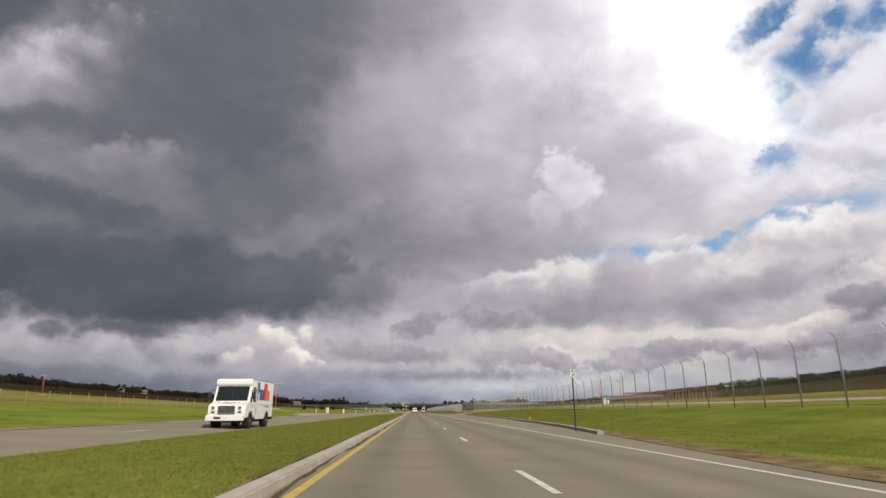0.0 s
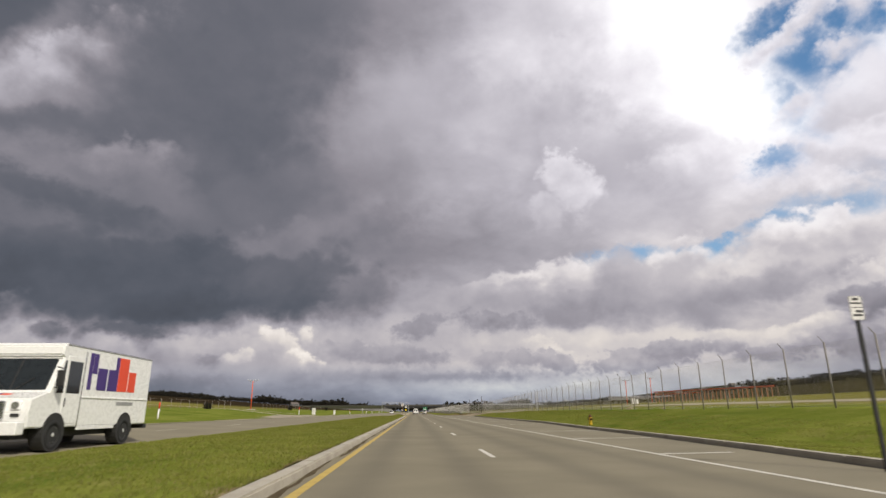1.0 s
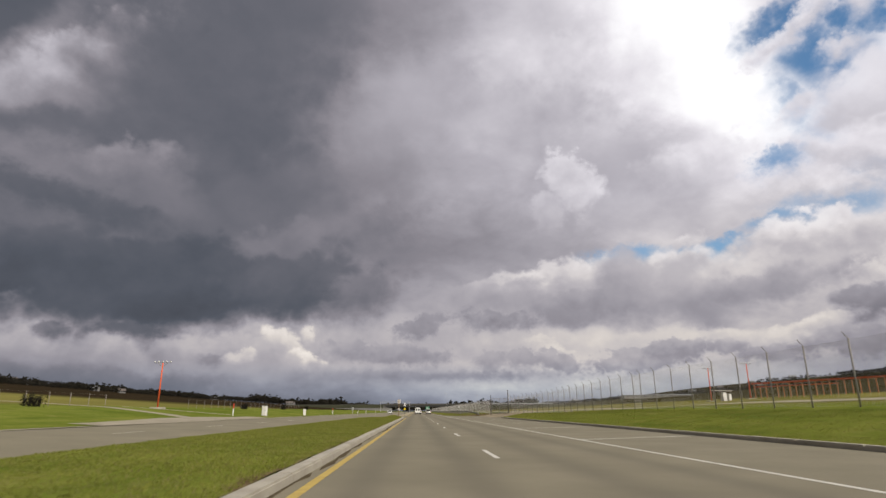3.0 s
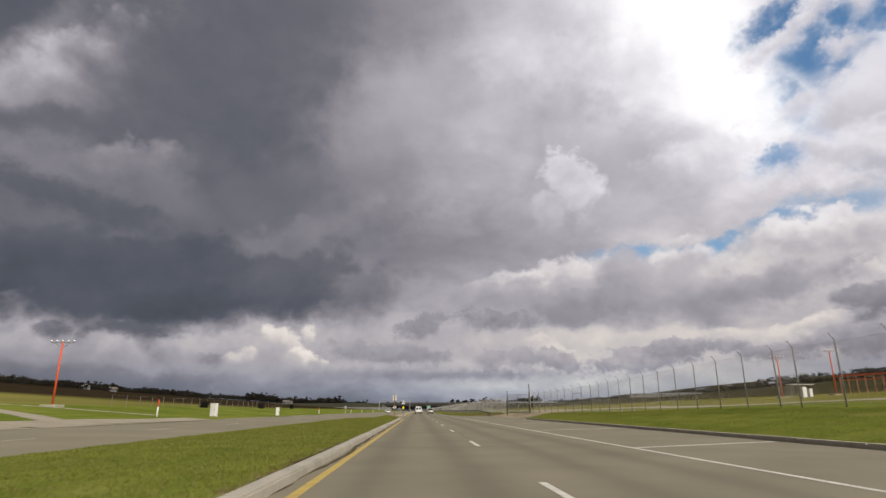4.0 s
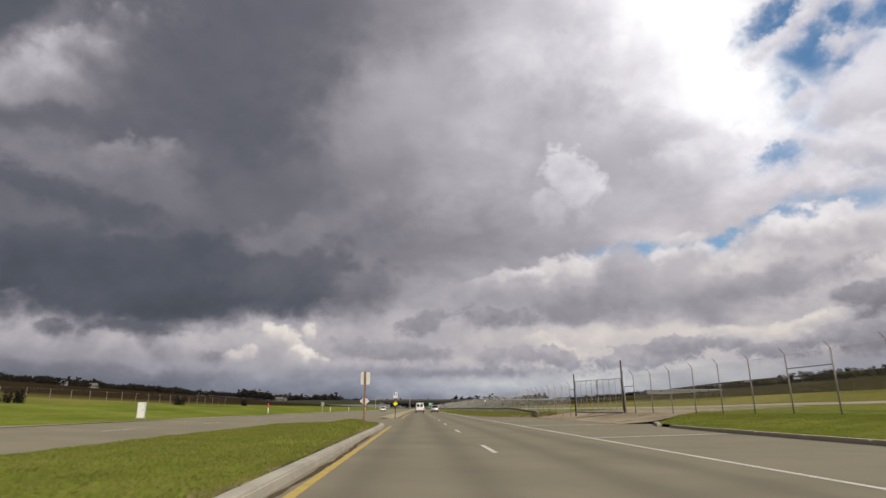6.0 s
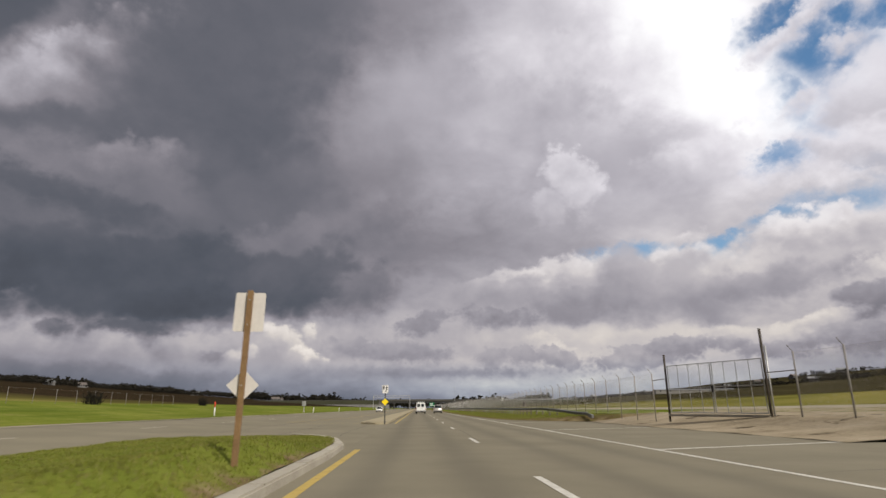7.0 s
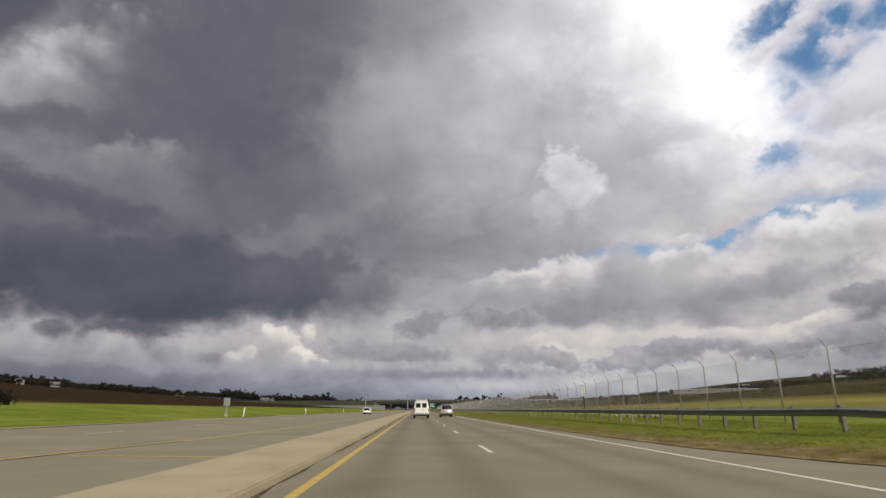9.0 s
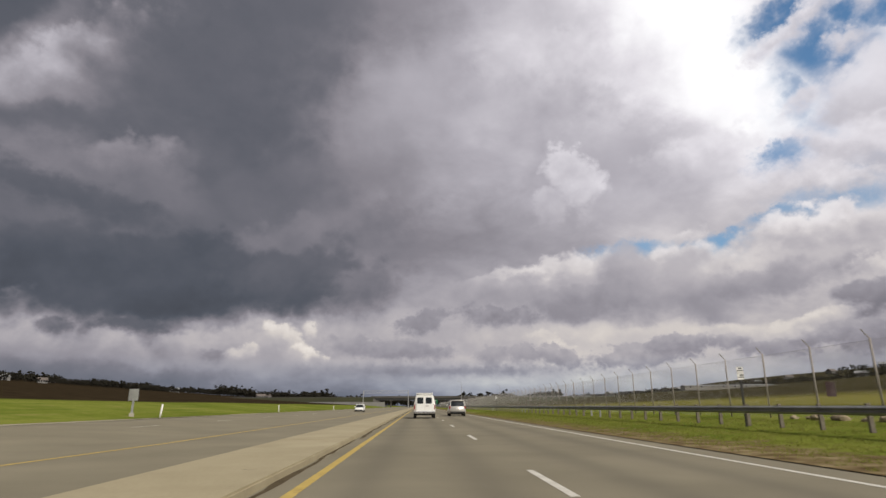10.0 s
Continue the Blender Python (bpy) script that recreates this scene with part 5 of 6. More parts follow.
def loft(stations, sides=5, cap=True):
    """A body along y from rounded cross-sections: (y, bottom half width, top half width, z0, z1, corner radius)."""
    bm = bmesh.new()
    rings = []
    for y, wb, wt, z0, z1, r in stations:
        pts = []
        mid = z0 + (z1 - z0) * 0.45
        corner = []
        corner.append((wb - r, z0))
        corner.append((wb - r * 0.3, z0 + r * 0.3))
        corner.append((wb, z0 + r))
        corner.append((max(wb, wt) + 0.01, mid))
        corner.append((wt, z1 - r))
        corner.append((wt - r * 0.3, z1 - r * 0.3))
        corner.append((wt - r, z1))
        pts = corner + [(0.0, z1 + r * 0.15)] + [(-x, z) for x, z in reversed(corner)] + [(0.0, z0)]
        rings.append([bm.verts.new((x, y, z)) for x, z in pts])
    n = len(rings[0])
    for a, b in zip(rings, rings[1:]):
        for i in range(n):
            bm.faces.new((a[i], a[(i + 1) % n], b[(i + 1) % n], b[i]))
    bm.faces.new(list(reversed(rings[0])))
    bm.faces.new(rings[-1])
    bmesh.ops.recalc_face_normals(bm, faces=bm.faces[:])
    return bm


def wheel(parent, x, y, r, width, rim_mat="rim", dual=False):
    """A wheel whose outer face looks along the sign of x."""
    s = 1 if x > 0 else -1
    hub = part("wheel", rod((x - s * width * 0.75, y, r), (x - s * width * 0.1, y, r), r * 0.5, sides=14), M["trim"], parent)
    bm = bmesh.new()
    prof = [(-0.5, 0.62), (-0.5, 0.90), (-0.38, 0.99), (0.0, 1.0), (0.38, 0.99), (0.5, 0.90), (0.5, 0.62)]
    rings = []
    for i in range(26):
        a = 2 * math.pi * i / 26
        rings.append([bm.verts.new((x - s * width / 2 + p * width, y + math.cos(a) * r * q, r + math.sin(a) * r * q)) for p, q in prof])
    for i in range(26):
        a, b = rings[i], rings[(i + 1) % 26]
        for k in range(len(prof)):
            bm.faces.new((a[k], a[(k + 1) % len(prof)], b[(k + 1) % len(prof)], b[k]))
    bmesh.ops.recalc_face_normals(bm, faces=bm.faces[:])
    part("tyre", bm, M["rubber"], hub, "black tyre", True)
    face = rod((x - s * width * 0.45, y, r), (x - s * 0.05, y, r), r * 0.64, r * 0.60, 20)
    rod((x - s * 0.06, y, r), (x - s * 0.005, y, r), r * 0.16, r * 0.13, 10, face)
    for k in range(6):
        a = k * math.pi / 3
        rod((x - s * 0.05, y + math.cos(a) * r * 0.18, r + math.sin(a) * r * 0.18), (x - s * 0.03, y + math.cos(a) * r * 0.57, r + math.sin(a) * r * 0.57), r * 0.055, r * 0.045, 6, face)
    part("rim", face, M[rim_mat], hub, "pale wheel rim")


def slab(parent, name, mat, x0, x1, y0, y1, z0, z1, bevel=0.01, label=""):
    return part(name, box(x0, x1, y0, y1, z0, z1, bevel), M[mat], parent, label)


def passenger_van(x, y):
    """A full-size van seen from behind; its tail at y, its nose along +y."""
    van = thing("passenger_van", "white full-size passenger van with two dark rear windows", "van", (x, y, 0))
    body = loft([(0.0, 0.93, 0.76, 0.48, 2.02, 0.12), (0.10, 0.97, 0.80, 0.42, 2.10, 0.14), (2.5, 0.98, 0.82, 0.40, 2.13, 0.14), (3.9, 0.98, 0.80, 0.40, 2.08, 0.14), (4.25, 0.98, 0.74, 0.40, 1.90, 0.12), (4.85, 0.97, 0.80, 0.40, 1.28, 0.10), (5.55, 0.93, 0.80, 0.42, 1.08, 0.10), (5.65, 0.88, 0.74, 0.50, 0.95, 0.08)])
    part("body", body, M["van_white"], van, "", True)
    for s in (-1, 1):
        a, b = (0.05, 0.71) if s > 0 else (-0.71, -0.05)
        door = part("rear_door", plate(round_rect(a - 0.02, b + 0.05 if s > 0 else b + 0.02, 0.62, 1.98, 0.05), 0.02), M["van_white"], van)
        door.matrix_basis = pose(0, -0.018, 0, 0.0)
        part("window", plate(round_rect(a + 0.04, b - 0.06, 1.30, 1.84, 0.07), 0.012), M["dark_glass"], door, "dark rear window").matrix_basis = pose(0, -0.012, 0)
        part("hinge", box(s * 0.80 - 0.02, s * 0.80 + 0.02, -0.01, 0.02, 1.2, 1.26, 0.004), M["trim"], door)
        slab(van, "tail_lamp", "tail_red", s * 0.90 - 0.05, s * 0.90 + 0.05, -0.025, 0.05, 0.80, 1.22, 0.012, "red tail lamp")
        slab(van, "mirror", "trim", s * 1.10 - 0.10, s * 1.10 + 0.10, 4.15, 4.25, 1.25, 1.55, 0.03, "black door mirror")
        for i, (y0, y1) in enumerate(((0.45, 1.45), (1.6, 2.6), (2.75, 3.45))):
            w = part("side_window", box(s * 0.895 - 0.015, s * 0.895 + 0.015, y0, y1, 1.32, 1.82, 0.01), M["dark_glass"], van, "dark side window")
            w.matrix_basis = pose(s * 0.0, 0, 0, 0, -s * 0.0)
    slab(van, "number_plate", "sign_white", 0.06, 0.40, -0.036, -0.02, 1.02, 1.18, 0.004, "plain pale number plate")
    slab(van, "plate_bars", "sign_grey", 0.11, 0.35, -0.040, -0.034, 1.07, 1.13, 0.001)
    slab(van, "bumper", "chrome", -0.95, 0.95, -0.14, 0.04, 0.44, 0.64, 0.03, "dull grey step bumper")
    slab(van, "roof_edge", "van_white", -0.72, 0.72, -0.03, 0.10, 1.99, 2.08, 0.025)
    for s in (-1, 1):
        slab(van, "rack_foot", "trim", s * 0.62 - 0.03, s * 0.62 + 0.03, 0.12, 0.20, 2.08, 2.17, 0.01)
    slab(van, "roof_rack", "van_white", -0.76, 0.76, 0.02, 2.9, 2.16, 2.23, 0.02, "white flat roof rack")
    slab(van, "underbody", "trim", -0.8, 0.8, 0.2, 5.2, 0.28, 0.46, 0.03)
    windscreen = part("windscreen", plate(round_rect(-0.72, 0.72, 0, 0.82, 0.06), 0.02), M["dark_glass"], van, "dark windscreen")
    windscreen.matrix_basis = pose(0, 4.86, 1.27, -40) @ Matrix.Diagonal((1, -1, 1, 1))
    for wx in (-0.98, 0.98):
        for wy in (1.05, 4.6):
            wheel(van, wx, wy, 0.37, 0.24)
    return van


def estate_car(name, x, y, paint, label, length, width, height, heading=0.0, category="car"):
    """A tall hatchback: lower body, dark glasshouse, roof, pillars, lamps and wheels; its tail at y, its nose along +y."""
    car = thing(name, label, category, (x, y, 0), heading)
    w, L, H = width / 2, length, height
    belt = H * 0.60
    lower = loft([(0.0, w * 0.90, w * 0.86, 0.36, belt * 0.97, 0.10), (0.10, w * 0.97, w * 0.93, 0.30, belt, 0.12), (L * 0.25, w, w * 0.95, 0.24, belt, 0.12), (L * 0.66, w, w * 0.95, 0.24, belt * 0.99, 0.12), (L * 0.90, w * 0.97, w * 0.90, 0.26, belt * 0.90, 0.12), (L, w * 0.84, w * 0.78, 0.34, belt * 0.74, 0.10)])
    part("body", lower, M[paint], car, "", True)
    glass = loft([(0.10, w * 0.86, w * 0.80, belt - 0.05, belt + 0.06, 0.04), (0.34, w * 0.88, w * 0.74, belt - 0.05, H - 0.08, 0.07), (L * 0.45, w * 0.90, w * 0.76, belt - 0.05, H - 0.05, 0.07), (L * 0.60, w * 0.88, w * 0.72, belt - 0.05, H - 0.12, 0.07), (L * 0.76, w * 0.84, w * 0.80, belt - 0.06, belt + 0.01, 0.03)])
    part("glasshouse", glass, M["dark_glass"], car, "dark tinted glass all round", True)
    roof = loft([(0.24, w * 0.74, w * 0.70, H - 0.10, H - 0.03, 0.03), (0.45, w * 0.78, w * 0.70, H - 0.11, H, 0.04), (L * 0.45, w * 0.79, w * 0.71, H - 0.10, H, 0.04), (L * 0.585, w * 0.74, w * 0.66, H - 0.14, H - 0.06, 0.03)])
    part("roof", roof, M[paint], car, "", True)
    for s in (-1, 1):
        for (y0, z0, x0), (y1, z1, x1) in (((0.10, belt, w * 0.87), (0.36, H - 0.07, w * 0.75)), ((L * 0.38, belt, w * 0.91), (L * 0.38, H - 0.06, w * 0.77)), ((L * 0.75, belt, w * 0.84), (L * 0.59, H - 0.11, w * 0.73))):
            part("pillar", rod((s * x0, y0, z0 - 0.03), (s * x1, y1, z1), 0.045, sides=8), M[paint], car)
        slab(car, "tail_lamp", "tail_red", s * w * 0.90 - 0.08, s * w * 0.90 + 0.06, -0.02, 0.16, belt - 0.26, belt + 0.06, 0.03, "red tail lamp")
        slab(car, "head_lamp", "lens", s * w * 0.68 - 0.16, s * w * 0.68 + 0.16, L - 0.20, L + 0.005, belt * 0.62, belt * 0.74, 0.03, "clear head lamp")
        slab(car, "mirror", paint, s * (w + 0.10) - 0.11, s * (w + 0.10) + 0.09, L * 0.66, L * 0.66 + 0.14, belt + 0.02, belt + 0.20, 0.04, "door mirror")
        part("roof_rail", rod((s * w * 0.66, 0.6, H + 0.03), (s * w * 0.66, L * 0.52, H + 0.02), 0.018), M["trim"], car)
        for wy in (L * 0.19, L * 0.80):
            wheel(car, s * w * 0.985, wy, 0.345, 0.22)
    slab(car, "rear_bumper", "trim", -w * 0.90, w * 0.90, -0.05, 0.14, 0.30, 0.50, 0.04, "black lower bumper")
    slab(car, "tailgate_strip", "chrome", -w * 0.42, w * 0.42, -0.012, 0.05, belt * 0.80, belt * 0.84, 0.008, "bright strip over the plate")
    slab(car, "number_plate", "sign_white", -0.17, 0.17, -0.016, 0.02, belt * 0.64, belt * 0.64 + 0.14, 0.004, "plain pale number plate")
    slab(car, "plate_bars", "sign_grey", -0.12, 0.12, -0.020, -0.012, belt * 0.64 + 0.04, belt * 0.64 + 0.10, 0.001)
    slab(car, "front_bumper", "trim", -w * 0.74, w * 0.74, L - 0.16, L + 0.02, 0.30, 0.48, 0.03)
    slab(car, "underbody", "trim", -w * 0.85, w * 0.85, 0.3, L - 0.4, 0.18, 0.30, 0.02)
    return car


passenger_van(0.62, 261.0)
estate_car("sport_utility_car", 4.4, 273.0, "suv_silver", "pale silver sport utility car seen from behind", 4.75, 1.86, 1.74)
estate_car("white_car", 1.6, 322.0, "van_white", "small white car far along the road", 4.5, 1.78, 1.48)
estate_car("oncoming_car", -11.6, 330.0, "van_white", "white car coming along the oncoming lane", 4.6, 1.8, 1.55, 180)


def delivery_truck(x, y):
    """A walk-in delivery truck; its front bumper at y, facing -y."""
    truck = thing("delivery_truck", "white walk-in delivery truck with purple and orange blocks", "delivery truck", (x, y, 0.07), 0)
    w = 1.12
    # cargo box and cab shell as one side outline swept across
    side = [(0.42, 0.62), (0.35, 1.02), (0.42, 1.40), (1.18, 1.62), (1.62, 2.58), (1.50, 2.66), (1.52, 2.93), (1.66, 3.02), (7.35, 3.02), (7.40, 2.95), (7.40, 0.62)]
    bm = bmesh.new()
    left = [bm.verts.new((-w, yy, z)) for yy, z in side]
    right = [bm.verts.new((w, yy, z)) for yy, z in side]
    n = len(side)
    for i in range(n):
        bm.faces.new((left[i], left[(i + 1) % n], right[(i + 1) % n], right[i]))
    bm.faces.new(list(reversed(left)))
    bm.faces.new(right)
    bmesh.ops.recalc_face_normals(bm, faces=bm.faces[:])
    bmesh.ops.bevel(bm, geom=[e for e in bm.edges], offset=0.035, segments=2, affect="EDGES")
    part("body", bm, M["van_white"], truck)
    # windscreen on its slope
    slope = math.degrees(math.atan2(1.62 - 1.18, 2.58 - 1.62))
    screen = part("windscreen", plate(round_rect(-0.98, 0.98, 0.03, 1.02, 0.06), 0.03), M["dark_glass"], truck, "wide dark windscreen")
    screen.matrix_basis = pose(0, 1.165, 1.62, -slope)
    part("centre_pillar", plate([(-0.02, 0.03), (0.02, 0.03), (0.02, 1.02), (-0.02, 1.02)], 0.01), M["trim"], screen).matrix_basis = pose(0, -0.01, 0)
    for s in (-1, 1):
        part("wiper", rod((s * 0.15, -0.02, 0.05), (s * 0.55, -0.02, 0.40), 0.012, sides=6), M["trim"], screen)
    grille = slab(truck, "grille", "chrome", -0.52, 0.52, 0.31, 0.40, 0.86, 1.34, 0.02, "dull slatted grille")
    for i in range(8):
        part("slat", box(-0.48, 0.48, 0.285, 0.315, 0.885 + i * 0.056, 0.912 + i * 0.056, 0.006), M["trim"], grille)
    for s in (-1, 1):
        lamp = slab(truck, "head_lamp", "lens", s * 0.80 - 0.13, s * 0.80 + 0.13, 0.315, 0.42, 1.10, 1.34, 0.03, "rounded square head lamp")
        part("bezel", rod((s * 0.80, 0.30, 1.22), (s * 0.80, 0.33, 1.22), 0.10, sides=16), M["chrome"], lamp)
        slab(truck, "indicator", "trim", s * 0.80 - 0.11, s * 0.80 + 0.11, 0.33, 0.42, 0.92, 1.01, 0.015)
        mirror = slab(truck, "mirror", "trim", s * (w + 0.24) - 0.12, s * (w + 0.24) + 0.10, 1.15, 1.23, 1.75, 2.20, 0.03, "black door mirror")
        part("arm", rod((s * w, 1.35, 2.30), (s * (w + 0.24), 1.2, 2.25), 0.018, sides=6, bm=rod((s * w, 1.35, 1.72), (s * (w + 0.24), 1.2, 1.76), 0.018, sides=6)), M["trim"], mirror)
        quarter = part("quarter_window", plate([(1.45, 1.58), (1.78, 1.58), (1.78, 2.52), (1.72, 2.52)], 0.02), M["dark_glass"], truck, "dark quarter window")
        quarter.matrix_basis = pose(s * (w + 0.012), 0, 0, 0, 0, 90 if s > 0 else 90) if s < 0 else Matrix(((0, -1, 0, w + 0.012), (1, 0, 0, 0), (0, 0, 1, 0), (0, 0, 0, 1)))
        door = part("door", box(s * w - 0.012, s * w + 0.012, 1.82, 2.72, 0.72, 2.66, 0.01), M["van_white"], truck, "white sliding door")
        part("door_window", box(s * (w + 0.012) - 0.006, s * (w + 0.012) + 0.006, 1.92, 2.62, 1.58, 2.52, 0.004), M["dark_glass"], door, "dark door window")
        part("handle", box(s * (w + 0.012), s * (w + 0.03), 1.90, 1.94, 1.2, 1.45, 0.004), M["trim"], door)
        part("door_frame", box(s * w - 0.02, s * w + 0.022, 2.72, 2.77, 0.66, 2.86, 0.006), M["chrome"], truck)
        for z in (1.46,):
            part("rub_rail", box(s * w - 0.01, s * w + 0.025, 2.80, 7.36, z, z + 0.05, 0.008), M["van_white"], truck)
        part("top_rail", box(s * w - 0.015, s * w + 0.012, 1.7, 7.38, 2.955, 3.02, 0.01), M["chrome"], truck)
        part("skirt", box(s * w - 0.03, s * w + 0.01, 2.8, 5.05, 0.52, 0.64, 0.01), M["van_white"], truck)
        for k, (wy, r) in enumerate(((1.62, 0.42), (5.75, 0.42))):
            arch = rod((s * (w - 0.35), wy, 0.50), (s * (w + 0.016), wy, 0.50), 0.53, sides=24)
            part("wheel_arch", arch, M["trim"], truck, "dark wheel arch")
            wheel(truck, s * (w + 0.03), wy, r, 0.26)
    slab(truck, "bumper", "van_white", -1.12, 1.12, 0.0, 0.34, 0.46, 0.80, 0.03, "white steel front bumper")
    slab(truck, "number_plate", "sign_white", -0.16, 0.16, -0.012, 0.01, 0.52, 0.68, 0.004, "plain pale number plate")
    slab(truck, "tow_recess", "trim", -0.62, -0.22, -0.008, 0.02, 0.56, 0.70, 0.01)
    slab(truck, "rear_bumper", "trim", -1.1, 1.1, 7.38, 7.6, 0.46, 0.62, 0.02)
    slab(truck, "chassis", "trim", -0.75, 0.75, 0.4, 7.2, 0.34, 0.62, 0.02)
    for mat, x0, x1 in (("logo_purple", -0.34, 0.02), ("logo_orange", 0.04, 0.30)):
        mark = part("hood_mark", plate([(x0, 0), (x1, 0), (x1, 0.13), (x0, 0.13)], 0.006), M[mat], truck)
        mark.matrix_basis = pose(0, 0.78, 1.51, -73)
    # plain upright blocks of colour on the sides, tall and short
    blocks = [("logo_purple", 3.00, 3.22, 1.72, 2.86), ("logo_purple", 3.24, 3.50, 2.22, 2.86), ("logo_purple", 3.56, 4.16, 1.72, 2.42), ("logo_purple", 4.24, 4.68, 1.72, 2.42),
              ("logo_purple", 4.68, 4.90, 1.72, 2.86), ("logo_orange", 4.92, 5.60, 1.72, 2.86), ("logo_orange", 5.66, 6.20, 1.72, 2.42)]
    for s in (-1, 1):
        for mat, y0, y1, z0, z1 in blocks:
            part("emblem_block", box(s * (w + 0.004) - 0.004, s * (w + 0.004) + 0.004, y0, y1, z0, z1, 0.002), M[mat], truck)
        part("grey_bars", box(s * (w + 0.004) - 0.004, s * (w + 0.004) + 0.004, 5.0, 6.2, 1.26, 1.38, 0.002), M["sign_grey"], truck)
    return truck


delivery_truck(-11.4, 36.8)

# ---- overpass and far buildings ----
M["bridge"] = surface("bridge_concrete", [(0.3, (0.055, 0.052, 0.046)), (0.8, (0.105, 0.099, 0.088))], 0.2, 0.9, grain=10)
M["girder"] = surface("dark_girder", [(0.3, grey(0.03)), (0.8, grey(0.06))], 0.3, 0.7, grain=10)
M["far_wall"] = surface("pale_cladding", [(0.3, (0.20, 0.19, 0.17)), (0.8, (0.28, 0.27, 0.25))], 0.1, 0.8, grain=12)
M["far_roof"] = surface("pale_roofing", [(0.3, (0.20, 0.205, 0.21)), (0.8, (0.29, 0.295, 0.30))], 0.1, 0.7, grain=12)
M["house_wall"] = surface("house_siding", [(0.3, (0.15, 0.145, 0.14)), (0.8, (0.24, 0.235, 0.225))], 0.3, 0.8, grain=12)
M["shingle"] = surface("house_shingles", [(0.3, (0.10, 0.085, 0.075)), (0.8, (0.18, 0.155, 0.14))], 0.3, 0.9, grain=12)


def overpass(y):
    bridge = thing("overpass", "low concrete road bridge with dark girders across the road", "bridge", (0, y, 0))
    part("deck", box(-32, 42, -5, 5, 6.3, 6.9, 0.05), M["bridge"], bridge)
    for s in (-1, 1):
        part("girder", box(-30, 40, s * 4.2 - 0.3, s * 4.2 + 0.3, 5.0, 6.3, 0.02), M["girder"], bridge, "dark steel girder")
        part("parapet", box(-32, 42, s * 4.8 - 0.15, s * 4.8 + 0.15, 6.9, 7.8, 0.04), M["bridge"], bridge)
    for x in (-18.5, -6.5, 12.5, 27):
        for k in (-3, 0, 3):
            part("pier", rod((x, k, -0.5), (x, k, 5.0), 0.5, sides=12), M["bridge"], bridge)
        part("pier_cap", box(x - 0.7, x + 0.7, -4.6, 4.6, 4.4, 5.0, 0.05), M["bridge"], bridge)
    for x0, x1 in ((-30, -19), (40, 30)):
        verts = [(x0, -7, 6.3), (x0, 7, 6.3), (x1, -7, 0.0), (x1, 7, 0.0), (x0, -22, 0), (x0, 22, 0)]
        bm = bmesh.new()
        v = [bm.verts.new(p) for p in verts]
        for f in ((0, 1, 3, 2), (0, 2, 4), (1, 5, 3), (0, 4, 5, 1), (4, 2, 3, 5)):
            bm.faces.new([v[i] for i in f])
        bmesh.ops.recalc_face_normals(bm, faces=bm.faces[:])
        part("slope_paving", bm, M["bridge"], bridge, "pale sloped paving under the bridge end")
    for x0, x1 in ((-30, -420), (40, 420)):
        verts = [(x0, -7, 7.0), (x0, 7, 7.0), (x1, -7, 7.0), (x1, 7, 7.0), (x0, -24, -0.5), (x0, 24, -0.5), (x1, -24, -0.5), (x1, 24, -0.5)]
        bm = bmesh.new()
        v = [bm.verts.new(p) for p in verts]
        for f in ((0, 1, 3, 2), (0, 2, 6, 4), (1, 5, 7, 3), (0, 4, 5, 1), (2, 3, 7, 6)):
            bm.faces.new([v[i] for i in f])
        bmesh.ops.recalc_face_normals(bm, faces=bm.faces[:])
        part("barrier", box(min(x0, x0 * 7.5), max(x0, x0 * 7.5), -6.6, -6.4, 6.9, 7.3, 0.02), M["bridge"], bridge, "pale roadside barrier")
        part("embankment", bm, M["ground_far"], bridge, "dark grassed embankment")


M["ground_far"] = surface("dark_bank", [(0.3, (0.018, 0.020, 0.009)), (0.8, (0.042, 0.042, 0.018))], 0.05, 0.95, grain=12)
overpass(620)


def gantry(x0, x1, y, height):
    g = thing("sign_gantry", "steel truss gantry over the oncoming lanes", "sign gantry", (0, y, 0))
    for x in (x0, x1):
        part("column", rod((x, 0, -0.4), (x, 0, height), 0.16, sides=10), M["galvanised"], g)
    for z in (height - 0.1, height - 1.1):
        part("chord", rod((x0, 0, z), (x1, 0, z), 0.08), M["galvanised"], g)
    n = 12
    for i in range(n):
        xa, xb = x0 + (x1 - x0) * i / n, x0 + (x1 - x0) * (i + 1) / n
        part("lattice", rod((xa, 0, height - (0.1 if i % 2 else 1.1)), (xb, 0, height - (1.1 if i % 2 else 0.1)), 0.04, sides=6), M["galvanised"], g)


gantry(-24, -4.2, 470, 7.8)


def green_sign(x, y):
    g = thing("guide_sign", "green guide sign on two posts near the overpass", "road sign", (x, y, 0), group="road signs")
    for s in (-0.9, 0.9):
        part("post", box(s - 0.06, s + 0.06, -0.06, 0.06, -0.4, 4.6, 0.01), M["galvanised"], g)
    p = part("panel", plate(round_rect(-1.6, 1.6, 2.2, 4.6, 0.12), 0.03), M["sign_green"], g, "green panel with pale bars")
    p.matrix_basis = pose(0, -0.1, 0)
    stripes(p, [(-1.2, 1.0, 3.9, 4.15), (-1.2, 0.6, 3.3, 3.55), (-1.2, 1.2, 2.7, 2.95)], "sign_white", -0.004)


green_sign(9.4, 540)


